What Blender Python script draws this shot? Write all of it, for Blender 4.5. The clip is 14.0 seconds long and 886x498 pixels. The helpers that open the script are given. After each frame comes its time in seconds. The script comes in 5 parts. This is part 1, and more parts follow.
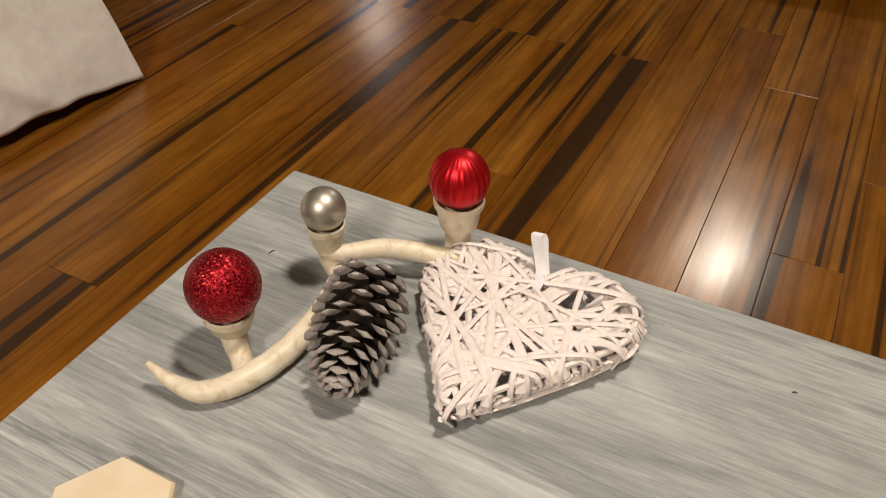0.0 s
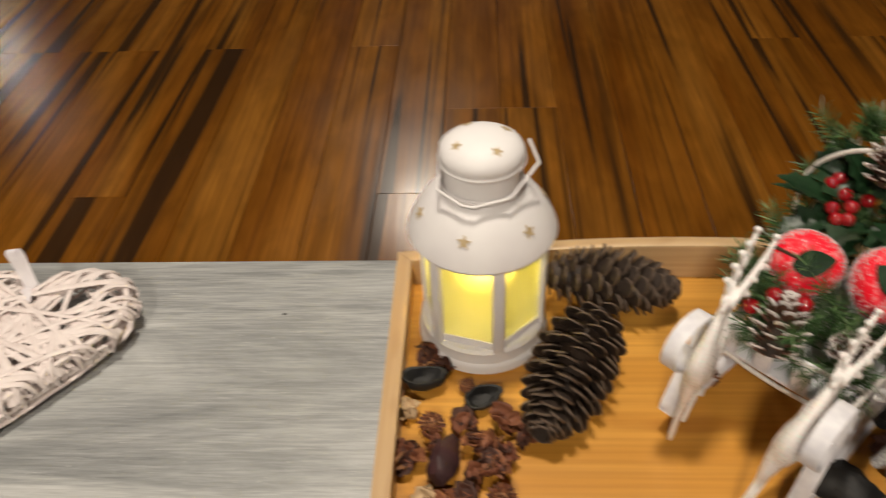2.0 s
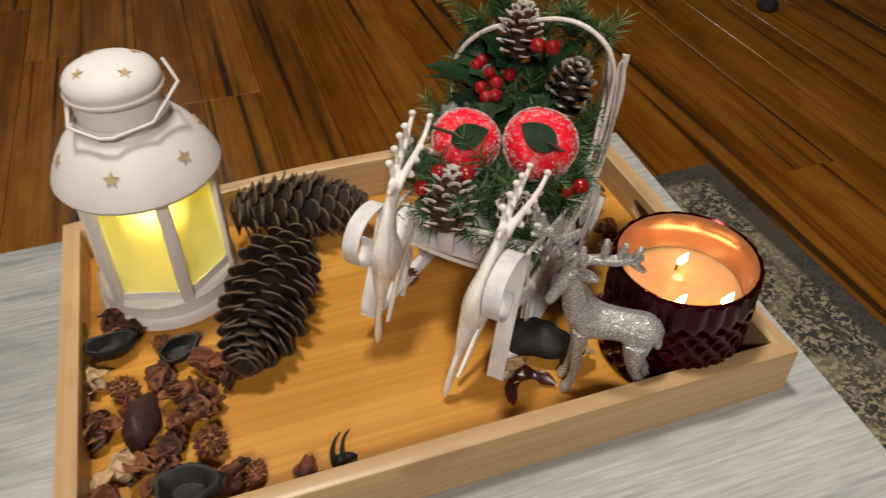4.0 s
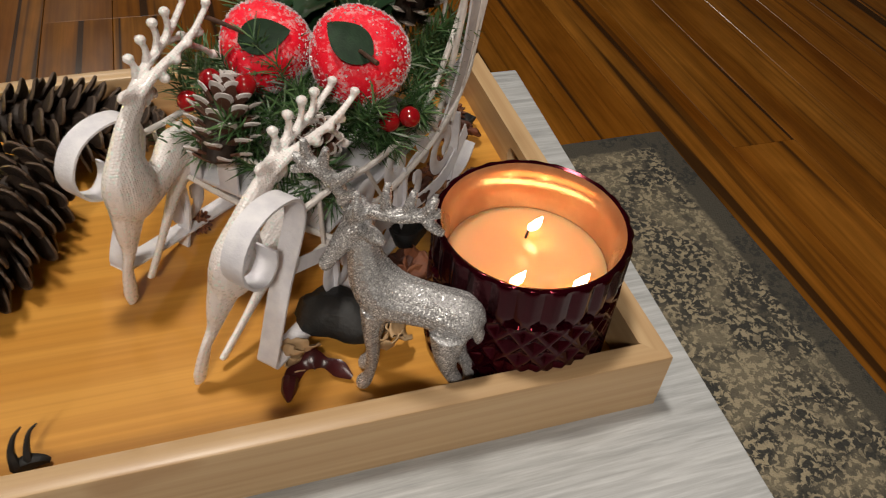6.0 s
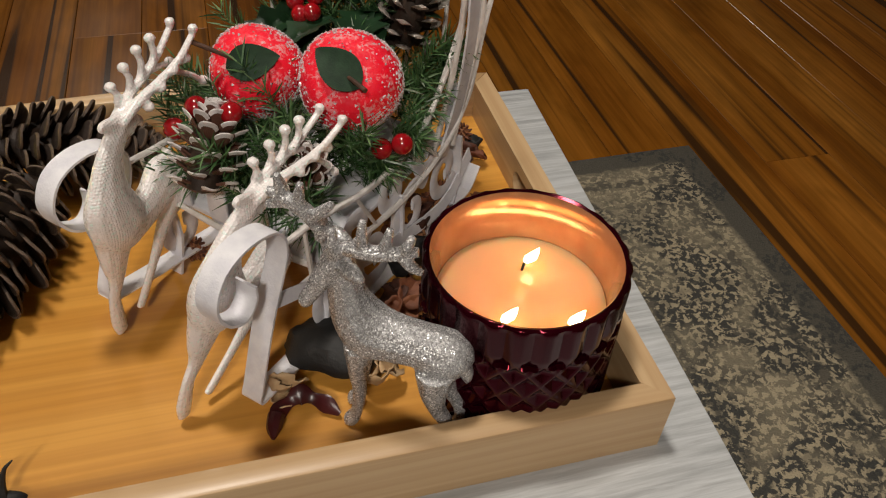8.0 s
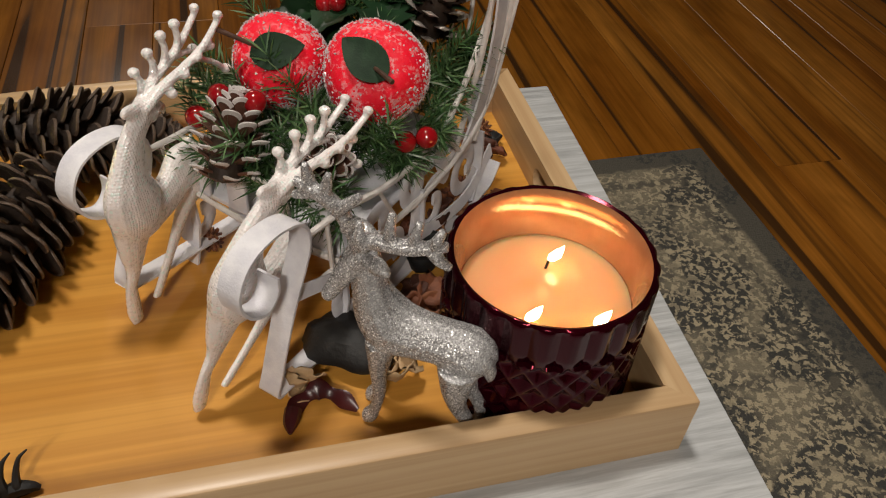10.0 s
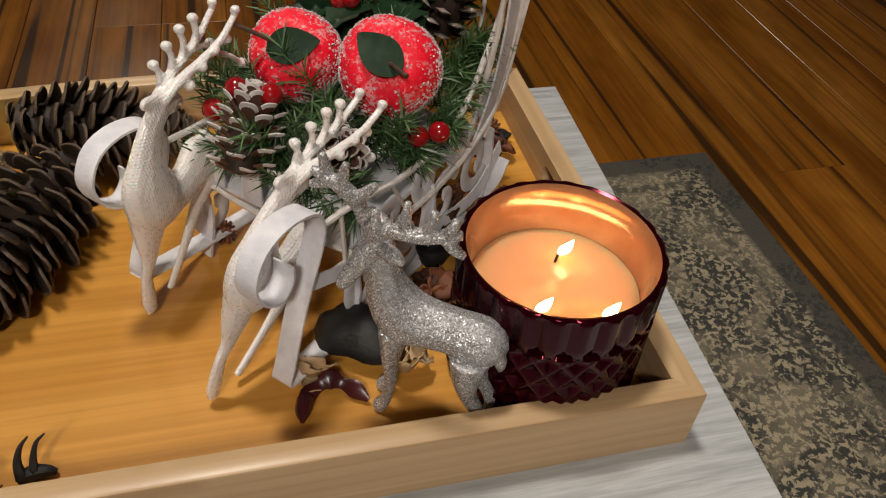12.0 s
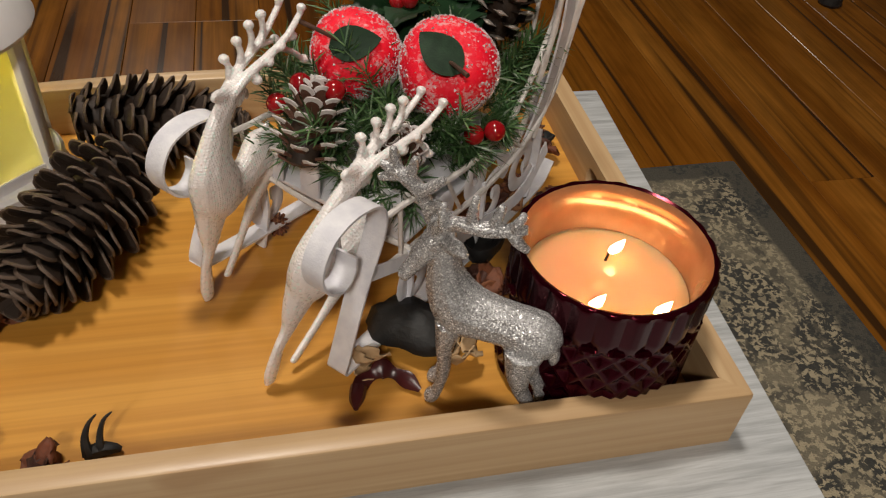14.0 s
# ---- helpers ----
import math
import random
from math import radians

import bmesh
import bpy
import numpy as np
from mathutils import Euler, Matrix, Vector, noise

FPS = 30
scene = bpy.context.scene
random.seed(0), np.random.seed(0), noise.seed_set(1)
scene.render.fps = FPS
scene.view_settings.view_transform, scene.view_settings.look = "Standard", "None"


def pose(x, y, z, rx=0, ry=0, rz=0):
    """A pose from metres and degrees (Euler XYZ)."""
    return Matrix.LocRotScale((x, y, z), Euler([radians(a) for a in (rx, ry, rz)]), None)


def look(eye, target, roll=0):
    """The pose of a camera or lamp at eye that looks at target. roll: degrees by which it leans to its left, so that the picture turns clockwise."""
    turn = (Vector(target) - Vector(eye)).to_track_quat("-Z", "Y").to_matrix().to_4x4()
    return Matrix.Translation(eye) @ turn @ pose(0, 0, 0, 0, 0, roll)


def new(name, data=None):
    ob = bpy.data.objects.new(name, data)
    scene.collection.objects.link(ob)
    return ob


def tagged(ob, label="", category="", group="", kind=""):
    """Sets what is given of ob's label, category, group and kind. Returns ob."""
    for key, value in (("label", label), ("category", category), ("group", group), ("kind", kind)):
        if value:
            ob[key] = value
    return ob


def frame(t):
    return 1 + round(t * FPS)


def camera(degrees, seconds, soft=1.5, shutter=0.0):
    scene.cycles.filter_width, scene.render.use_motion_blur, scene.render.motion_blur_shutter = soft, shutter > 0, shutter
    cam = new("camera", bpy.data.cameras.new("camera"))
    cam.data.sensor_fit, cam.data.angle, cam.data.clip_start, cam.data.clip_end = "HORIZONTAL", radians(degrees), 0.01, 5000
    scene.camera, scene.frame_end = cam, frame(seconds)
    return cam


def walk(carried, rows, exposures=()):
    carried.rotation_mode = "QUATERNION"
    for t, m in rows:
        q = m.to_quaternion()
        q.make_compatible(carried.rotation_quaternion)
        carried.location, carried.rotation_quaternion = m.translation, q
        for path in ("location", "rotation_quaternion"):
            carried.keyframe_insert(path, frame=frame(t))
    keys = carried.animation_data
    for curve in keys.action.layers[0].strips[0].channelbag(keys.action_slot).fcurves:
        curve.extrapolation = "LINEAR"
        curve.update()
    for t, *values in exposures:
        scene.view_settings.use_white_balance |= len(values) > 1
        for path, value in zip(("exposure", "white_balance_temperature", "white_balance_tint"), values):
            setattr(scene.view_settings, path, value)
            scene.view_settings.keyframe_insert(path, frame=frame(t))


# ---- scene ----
cam = camera(58.5, 14.0, soft=1.15, shutter=0.4)
PATH = [
    (0, (-0.156, -0.484, 0.88), (-0.854, 0.877, -0.408), 0.3),
    (0.5, (-0.139, -0.491, 0.889), (-0.84, 0.89, -0.376), -1.3),
    (1, (-0.091, -0.488, 0.897), (-0.708, 0.947, -0.352), -3.4),
    (1.2, (-0.057, -0.482, 0.905), (-0.592, 0.974, -0.357), -4.4),
    (1.5, (-0.004, -0.481, 0.894), (-0.373, 1.026, -0.369), -3.9),
    (1.7, (0.029, -0.474, 0.894), (-0.236, 1.029, -0.399), -4.2),
    (2, (0.068, -0.483, 0.891), (-0.03, 1.023, -0.421), -2.9),
    (2.5, (0.101, -0.493, 0.877), (0.183, 0.985, -0.468), -3.3),
    (3, (0.111, -0.51, 0.869), (0.363, 0.938, -0.488), -3.5),
    (3.5, (0.108, -0.518, 0.851), (0.495, 0.908, -0.497), -2.3),
    (4, (0.12, -0.516, 0.829), (0.605, 0.921, -0.476), -0.2),
    (4.2, (0.13, -0.514, 0.816), (0.656, 0.921, -0.475), 0.5),
    (6.3, (0.253, -0.452, 0.737), (0.767, 0.9, -0.644), 6.4),
    (6.5, (0.256, -0.45, 0.735), (0.749, 0.907, -0.649), 6.1),
    (7, (0.26, -0.446, 0.74), (0.716, 0.923, -0.645), 5.2),
    (7.5, (0.266, -0.447, 0.739), (0.705, 0.932, -0.642), 4.1),
    (8, (0.268, -0.446, 0.742), (0.712, 0.946, -0.623), 3.8),
    (10.5, (0.257, -0.44, 0.735), (0.693, 0.951, -0.634), 5.2),
    (11, (0.255, -0.443, 0.734), (0.691, 0.949, -0.634), 5.3),
    (11.5, (0.256, -0.446, 0.734), (0.69, 0.95, -0.631), 5.2),
    (12, (0.254, -0.447, 0.736), (0.688, 0.954, -0.624), 5.3),
    (12.5, (0.249, -0.451, 0.735), (0.673, 0.955, -0.622), 5.4),
    (13, (0.245, -0.453, 0.736), (0.658, 0.956, -0.622), 5.5),
    (13.5, (0.241, -0.455, 0.737), (0.648, 0.955, -0.622), 5.8),
    (14, (0.234, -0.452, 0.738), (0.632, 0.963, -0.618), 5.8),
]
walk(cam, [(t, look(eye, target, roll)) for t, eye, target, roll in PATH],
     exposures=((0, 0.0, 7400, 10), (1.2, -0.05, 7400, 10), (3, -0.2, 7150, 10), (4.2, -0.22, 7000, 10), (6.3, -0.31, 6850, 10), (14, -0.35, 6850, 10)))

# ---- world and lamps ----
world = bpy.data.worlds.new("night_room")
world.use_nodes = True
scene.world = world
world.node_tree.nodes["Background"].inputs[0].default_value = (1.0, 0.86, 0.7, 1)
world.node_tree.nodes["Background"].inputs[1].default_value = 0.15


def disc_lamp(name, place, target, power, size, colour):
    data = bpy.data.lights.new(name, "AREA")
    data.shape, data.size, data.energy, data.color = "DISK", size, power, colour
    ob = new(name, data)
    ob.matrix_world = look(place, target)
    return ob


WARM = (1.0, 0.95, 0.885)
disc_lamp("ceiling_lamp_back", (-0.36, 3.8, 2.48), (-0.36, 3.6, 0), 28, 0.28, WARM)
disc_lamp("ceiling_lamp_corner", (-4.3, 6.1, 2.48), (-4.2, 6.0, 0), 12, 0.3, WARM)
disc_lamp("ceiling_lamp_over_table", (0.05, 0.12, 2.48), (0.05, 0.12, 0), 34, 0.26, WARM)
disc_lamp("ceiling_lamp_near", (-0.3, -2.2, 2.48), (-0.3, -1.6, 0), 56, 0.4, WARM)


# ---- material tools ----
class Nodes:
    """A short way to write node materials."""

    def __init__(self, name):
        self.m = bpy.data.materials.new(name)
        self.m.use_nodes = True
        self.t = self.m.node_tree
        self.b = self.t.nodes["Principled BSDF"]

    def put(self, socket, value):
        if hasattr(value, "is_output"):
            self.t.links.new(value, socket)
        elif isinstance(value, (tuple, list)) and len(value) == 3 and len(socket.default_value) == 4:
            socket.default_value = (*value, 1)
        else:
            socket.default_value = value

    def set(self, **kw):
        names = dict(color="Base Color", rough="Roughness", metal="Metallic", normal="Normal", trans="Transmission Weight", ior="IOR",
                     sss="Subsurface Weight", radius="Subsurface Radius", sscale="Subsurface Scale", coat="Coat Weight", crough="Coat Roughness",
                     glow="Emission Color", power="Emission Strength", spec="Specular IOR Level", tint="Specular Tint", sheen="Sheen Weight", alpha="Alpha")
        for k, v in kw.items():
            self.put(self.b.inputs[names[k]], v)
        return self

    def coords(self, scale=(1, 1, 1), rand=0.0, kind="Object"):
        tc = self.t.nodes.new("ShaderNodeTexCoord")
        mp = self.t.nodes.new("ShaderNodeMapping")
        mp.inputs["Scale"].default_value = scale
        self.t.links.new(tc.outputs[kind], mp.inputs["Vector"])
        if rand:
            info = self.t.nodes.new("ShaderNodeObjectInfo")
            mul = self.t.nodes.new("ShaderNodeVectorMath")
            mul.operation = "SCALE"
            mul.inputs[0].default_value = (rand, rand * 1.7, rand * 0.6)
            self.t.links.new(info.outputs["Random"], mul.inputs["Scale"])
            self.t.links.new(mul.outputs[0], mp.inputs["Location"])
        return mp.outputs[0]

    def random(self):
        return self.t.nodes.new("ShaderNodeObjectInfo").outputs["Random"]

    def island(self):
        return self.t.nodes.new("ShaderNodeNewGeometry").outputs["Random Per Island"]

    def noise(self, vec, scale=1.0, detail=3.0, distort=0.0, rough=0.5):
        n = self.t.nodes.new("ShaderNodeTexNoise")
        self.t.links.new(vec, n.inputs["Vector"])
        for k, v in (("Scale", scale), ("Detail", detail), ("Distortion", distort), ("Roughness", rough)):
            n.inputs[k].default_value = v
        return n.outputs["Fac"]

    def cells(self, vec, scale, out="Color", feature="F1"):
        n = self.t.nodes.new("ShaderNodeTexVoronoi")
        n.feature = feature
        self.t.links.new(vec, n.inputs["Vector"])
        n.inputs["Scale"].default_value = scale
        return n.outputs[out]

    def ramp(self, fac, *stops):
        n = self.t.nodes.new("ShaderNodeValToRGB")
        self.t.links.new(fac, n.inputs[0])
        while len(n.color_ramp.elements) < len(stops):
            n.color_ramp.elements.new(0.5)
        for e, (p, c) in zip(n.color_ramp.elements, stops):
            e.position = p
            e.color = (*c, 1) if isinstance(c, tuple) else (c, c, c, 1)
        return n.outputs[0]

    def mix(self, fac, a, b, blend="MIX"):
        n = self.t.nodes.new("ShaderNodeMix")
        n.data_type, n.blend_type = "RGBA", blend
        self.put(n.inputs["Factor"], fac)
        ins = [s for s in n.inputs if s.type == "RGBA"]
        self.put(ins[0], a)
        self.put(ins[1], b)
        return [s for s in n.outputs if s.type == "RGBA"][0]

    def math(self, op, a, b=0.0):
        n = self.t.nodes.new("ShaderNodeMath")
        n.operation = op
        self.put(n.inputs[0], a)
        self.put(n.inputs[1], b)
        return n.outputs[0]

    def bump(self, height, strength=0.3, distance=0.001):
        n = self.t.nodes.new("ShaderNodeBump")
        self.t.links.new(height, n.inputs["Height"])
        n.inputs["Strength"].default_value, n.inputs["Distance"].default_value = strength, distance
        return n.outputs[0]


def plain(name, a, b, rough=0.5, scale=60.0, bump=0.15, metal=0.0, dist=0.0006, **kw):
    """Two close tones in soft patches with a fine relief."""
    n = Nodes(name)
    v = n.coords(rand=5.0)
    big = n.noise(v, scale, 4)
    fine = n.noise(v, scale * 7, 2)
    n.set(color=n.mix(n.ramp(big, (0.35, 0.0), (0.65, 1.0)), a, b), rough=rough, metal=metal, normal=n.bump(fine, bump, dist), **kw)
    return n.m


def floor_material():
    n = Nodes("tiger_bamboo")
    v = n.coords(rand=40.0)

    def at(sx, sy):
        mp = n.t.nodes.new("ShaderNodeMapping")
        mp.inputs["Scale"].default_value = (sx, sy, 1)
        n.t.links.new(v, mp.inputs["Vector"])
        return mp.outputs[0]

    body = n.ramp(n.noise(at(9, 0.8), 1.0, 4, 0.6), (0.3, (0.165, 0.052, 0.006)), (0.5, (0.245, 0.088, 0.011)), (0.72, (0.33, 0.132, 0.02)))
    grain = n.ramp(n.noise(at(150, 4), 1.0, 4, 0.4), (0.3, 0.76), (0.7, 1.1))
    col = n.mix(1.0, body, grain, "MULTIPLY")
    cloud = n.ramp(n.noise(at(22, 7), 1.0, 4, 0.8), (0.3, 0.8), (0.7, 1.12))
    col = n.mix(1.0, col, cloud, "MULTIPLY")
    tone = n.ramp(n.random(), (0.0, 0.86), (0.5, 1.0), (1.0, 1.14))
    col = n.mix(1.0, col, tone, "MULTIPLY")
    streak = n.ramp(n.noise(at(33, 0.6), 1.0, 1.5, 0.5, 0.4), (0.575, 0.0), (0.645, 0.9))
    halo = n.ramp(n.noise(at(33, 0.6), 1.0, 1.5, 0.5, 0.4), (0.51, 0.0), (0.63, 0.35))
    thin = n.ramp(n.noise(at(62, 0.7), 1.0, 1.4, 0.3), (0.62, 0.0), (0.73, 0.55))
    dark = n.math("MAXIMUM", n.math("MAXIMUM", streak, halo), thin)
    col = n.mix(dark, col, (0.026, 0.013, 0.006))
    r = n.ramp(n.noise(at(6, 3), 1.0, 4), (0.3, 0.17), (0.7, 0.27))
    h = n.noise(at(18, 1.5), 1.0, 2)
    n.set(color=col, rough=r, spec=0.3, normal=n.bump(h, 0.25, 0.003))
    return n.m


def paint_material():
    n = Nodes("weathered_grey_paint")
    v = n.coords()

    def at(sx, sy, o=0.0):
        mp = n.t.nodes.new("ShaderNodeMapping")
        mp.inputs["Scale"].default_value = (sx, sy, 1)
        mp.inputs["Location"].default_value = (o, o * 2, 0)
        n.t.links.new(v, mp.inputs["Vector"])
        return mp.outputs[0]

    wide = n.noise(at(1.5, 9), 1.0, 8, 0.8, 0.68)
    fine = n.noise(at(13, 260, 3), 1.0, 6, 0.5, 0.72)
    patch = n.noise(at(2.6, 9, 8), 1.0, 4, 0.6)
    base = n.ramp(wide, (0.36, (0.205, 0.215, 0.218)), (0.5, (0.31, 0.32, 0.322)), (0.64, (0.44, 0.45, 0.45)))
    white = n.math("MULTIPLY", n.ramp(fine, (0.40, 0.0), (0.72, 1.0)), n.ramp(patch, (0.45, 0.2), (0.66, 0.95)))
    veil = n.ramp(n.noise(at(2.2, 26, 17), 1.0, 5, 0.6, 0.6), (0.52, 0.0), (0.66, 0.6))
    col = n.mix(n.math("MAXIMUM", white, veil), base, (0.6, 0.605, 0.595))
    fleck = n.ramp(n.noise(at(90, 420, 2), 1.0, 3), (0.66, 0.0), (0.74, 0.22))
    col = n.mix(fleck, col, (0.62, 0.62, 0.6))
    # the end beside the tray is whiter, scratched through to the dark ground
    pos = n.t.nodes.new("ShaderNodeSeparateXYZ")
    n.t.links.new(v, pos.inputs[0])
    edge = n.math("ADD", pos.outputs[0], n.math("MULTIPLY", n.math("SUBTRACT", patch, 0.5), 0.25))
    coat = n.math("MULTIPLY", n.ramp(edge, (0.24, 0.0), (0.40, 0.6)), n.ramp(fine, (0.34, 0.3), (0.56, 1.0)))
    col = n.mix(coat, col, (0.57, 0.585, 0.6))
    brush = n.ramp(n.noise(at(26, 430, 11), 1.0, 4, 0.4, 0.6), (0.38, 0.86), (0.62, 1.08))
    col = n.mix(1.0, col, brush, "MULTIPLY")
    rub = n.ramp(n.noise(at(9, 210, 5), 1.0, 4, 0.2), (0.58, 0.0), (0.68, 0.2))
    col = n.mix(rub, col, (0.16, 0.17, 0.17))
    n.set(color=col, rough=n.ramp(fine, (0.3, 0.42), (0.7, 0.6)), normal=n.bump(fine, 0.35, 0.0008))
    return n.m


def bamboo_material(name, a, b, along, node_dark, rough=0.33):
    """Laminated bamboo: strips with their own tone, fibres and a few darker knuckles."""
    n = Nodes(name)
    v = n.coords()

    def at(s):
        mp = n.t.nodes.new("ShaderNodeMapping")
        mp.inputs["Scale"].default_value = s
        n.t.links.new(v, mp.inputs["Vector"])
        return mp.outputs[0]

    fib, strip, knot = ((5, 260, 260), (2.2, 48, 48), (15, 40, 36)) if along == "x" else ((260, 5, 260), (48, 2.2, 48), (40, 15, 36))
    t1 = n.noise(at(strip), 1.0, 0.0)
    t2 = n.noise(at(fib), 1.0, 3)
    col = n.mix(n.ramp(t1, (0.3, 0.0), (0.7, 1.0)), a, b)
    col = n.mix(n.ramp(t2, (0.35, 0.42), (0.62, 0.0)), col, node_dark)
    col = n.mix(n.ramp(n.noise(at(knot), 1.0, 1.0), (0.63, 0.0), (0.72, 0.6)), col, node_dark)
    n.set(color=col, rough=rough, normal=n.bump(t2, 0.12, 0.0005), coat=0.15, crough=0.25)
    return n.m


def glitter(name, base, spark, size, metal=0.6, rough=0.35, share=0.55, strength=0.9, dist=0.0006):
    """Grains of glitter: each cell has its own tone and tilt."""
    n = Nodes(name)
    v = n.coords(rand=3.0)
    c = n.cells(v, 1.0 / size)
    sep = n.t.nodes.new("ShaderNodeSeparateColor")
    n.t.links.new(c, sep.inputs[0])
    col = n.mix(n.ramp(sep.outputs[0], (share, 0.0), (min(share + 0.25, 1.0), 1.0)), base, spark)
    off = n.t.nodes.new("ShaderNodeVectorMath")
    off.operation = "SUBTRACT"
    n.t.links.new(c, off.inputs[0])
    off.inputs[1].default_value = (0.5, 0.5, 0.5)
    big = n.t.nodes.new("ShaderNodeVectorMath")
    big.operation = "SCALE"
    n.t.links.new(off.outputs[0], big.inputs[0])
    big.inputs["Scale"].default_value = strength
    add = n.t.nodes.new("ShaderNodeVectorMath")
    n.t.links.new(big.outputs[0], add.inputs[0])
    n.t.links.new(n.t.nodes.new("ShaderNodeNewGeometry").outputs["Normal"], add.inputs[1])
    unit = n.t.nodes.new("ShaderNodeVectorMath")
    unit.operation = "NORMALIZE"
    n.t.links.new(add.outputs[0], unit.inputs[0])
    n.set(color=col, rough=n.ramp(sep.outputs[2], (0.2, rough * 0.6), (0.8, rough * 1.3)), metal=metal, normal=unit.outputs[0])
    return n.m


def beads(name):
    n = Nodes(name)
    v = n.coords()
    d = n.cells(v, 780.0, "Distance")
    c = n.cells(v, 780.0)
    sep = n.t.nodes.new("ShaderNodeSeparateColor")
    n.t.links.new(c, sep.inputs[0])
    for node in n.t.nodes:
        if node.bl_idname == "ShaderNodeTexVoronoi":
            node.inputs["Randomness"].default_value = 0.3
    tint = n.mix(n.ramp(sep.outputs[0], (0.84, 0.0), (0.96, 0.5)), (0.87, 0.815, 0.80), (0.7, 0.93, 0.86))
    n.set(color=tint, rough=n.ramp(sep.outputs[1], (0.6, 0.4), (0.95, 0.12)), spec=0.7, coat=0.4, crough=0.2,
          normal=n.bump(n.ramp(d, (0.1, 1.0), (0.62, 0.0)), 0.55, 0.0005), sss=0.1, radius=(0.004, 0.003, 0.003), sscale=1.0)
    return n.m


def frosted_red(name):
    n = Nodes(name)
    v = n.coords(rand=3.0)
    c = n.cells(v, 900.0)
    sep = n.t.nodes.new("ShaderNodeSeparateColor")
    n.t.links.new(c, sep.inputs[0])
    patch = n.noise(v, 150.0, 5, 0.6, 0.7)
    # sugar coat lies thick round the waist and sparse on top
    pos = n.t.nodes.new("ShaderNodeSeparateXYZ")
    tc = n.t.nodes.new("ShaderNodeTexCoord")
    n.t.links.new(tc.outputs["Object"], pos.inputs[0])
    waist = n.ramp(n.math("ADD", n.math("MULTIPLY", pos.outputs[2], 18.0), 0.5), (0.25, 0.9), (0.60, 0.0))
    cover = n.math("ADD", n.math("MULTIPLY", waist, 0.8), n.ramp(patch, (0.5, 0.0), (0.62, 0.55)))
    white = n.math("MULTIPLY", n.ramp(sep.outputs[0], (0.25, 0.0), (0.5, 1.0)), n.math("MINIMUM", cover, 1.0))
    col = n.mix(white, (0.95, 0.004, 0.03), (0.72, 0.62, 0.63))
    n.set(color=col, rough=n.ramp(sep.outputs[1], (0.3, 0.45), (0.8, 0.8)), normal=n.bump(sep.outputs[2], 0.9, 0.0008),
          sss=0.25, radius=(0.01, 0.001, 0.001), sscale=0.6)
    return n.m


def rug_material():
    n = Nodes("woven_rug")
    v = n.coords()
    pos = n.t.nodes.new("ShaderNodeSeparateXYZ")
    n.t.links.new(v, pos.inputs[0])
    # object origin is the rug's far corner: x runs to minus, y to minus
    dx = n.math("MULTIPLY", pos.outputs[0], -1.0)
    dy = n.math("MULTIPLY", pos.outputs[1], -1.0)
    edge = n.math("MINIMUM", dx, dy)
    wob = n.math("MULTIPLY", n.math("SUBTRACT", n.noise(v, 60, 4), 0.5), 0.02)
    e = n.math("ADD", edge, wob)
    border = n.ramp(e, (0.036, 0.9), (0.046, 0.0))
    line = n.math("MULTIPLY", n.ramp(e, (0.062, 0.0), (0.066, 1.0)), n.ramp(e, (0.078, 1.0), (0.083, 0.0)))
    inner = n.math("MULTIPLY", n.ramp(e, (0.215, 0.0), (0.219, 1.0)), n.ramp(e, (0.232, 1.0), (0.237, 0.0)))
    vine = n.cells(v, 9.0, "Distance", "DISTANCE_TO_EDGE")
    band = n.ramp(n.math("ADD", vine, n.math("MULTIPLY", n.noise(v, 30, 4), 0.12)), (0.09, 0.5), (0.16, 0.0))
    worn = n.ramp(n.noise(v, 118, 5, 0.5, 0.6), (0.455, 0.0), (0.505, 1.0))
    big = n.ramp(n.noise(v, 9, 3, 1.0), (0.38, 0.55), (0.52, 1.0))
    dark = n.math("MULTIPLY", worn, big)
    dark = n.math("MAXIMUM", dark, n.math("MULTIPLY", n.math("MAXIMUM", line, n.math("MAXIMUM", inner, band)), n.ramp(n.noise(v, 90, 4), (0.4, 0.0), (0.5, 0.85))))
    dark = n.math("MAXIMUM", dark, border)
    weave = n.noise(v, 420, 2)
    cream = n.mix(weave, (0.33, 0.28, 0.185), (0.47, 0.40, 0.28))
    grey = n.mix(weave, (0.034, 0.034, 0.032), (0.085, 0.083, 0.075))
    n.set(color=n.mix(dark, cream, grey), rough=0.95, spec=0.1, normal=n.bump(weave, 0.8, 0.002))
    return n.m


M_FLOOR = floor_material()
M_PAINT = paint_material()
M_TRAYBED = bamboo_material("amber_bamboo", (0.53, 0.235, 0.036), (0.63, 0.31, 0.06), "x", (0.37, 0.145, 0.02))
M_TRAYX = bamboo_material("pale_bamboo_x", (0.47, 0.305, 0.155), (0.56, 0.385, 0.215), "x", (0.36, 0.2, 0.085), 0.42)
M_TRAYY = bamboo_material("pale_bamboo_y", (0.47, 0.305, 0.155), (0.56, 0.385, 0.215), "y", (0.36, 0.2, 0.085), 0.42)
M_RUG = rug_material()
M_WALL = plain("wall_plaster", (0.19, 0.155, 0.115), (0.22, 0.18, 0.135), 0.8, 3, 0.1)
M_CEIL = plain("ceiling_plaster", (0.36, 0.345, 0.32), (0.4, 0.385, 0.36), 0.85, 3, 0.1)
M_WOODDARK = plain("dark_stained_wood", (0.035, 0.016, 0.008), (0.06, 0.028, 0.013), 0.45, 14)
M_BLACK = plain("black_plastic", (0.015, 0.015, 0.016), (0.03, 0.03, 0.03), 0.4, 80)
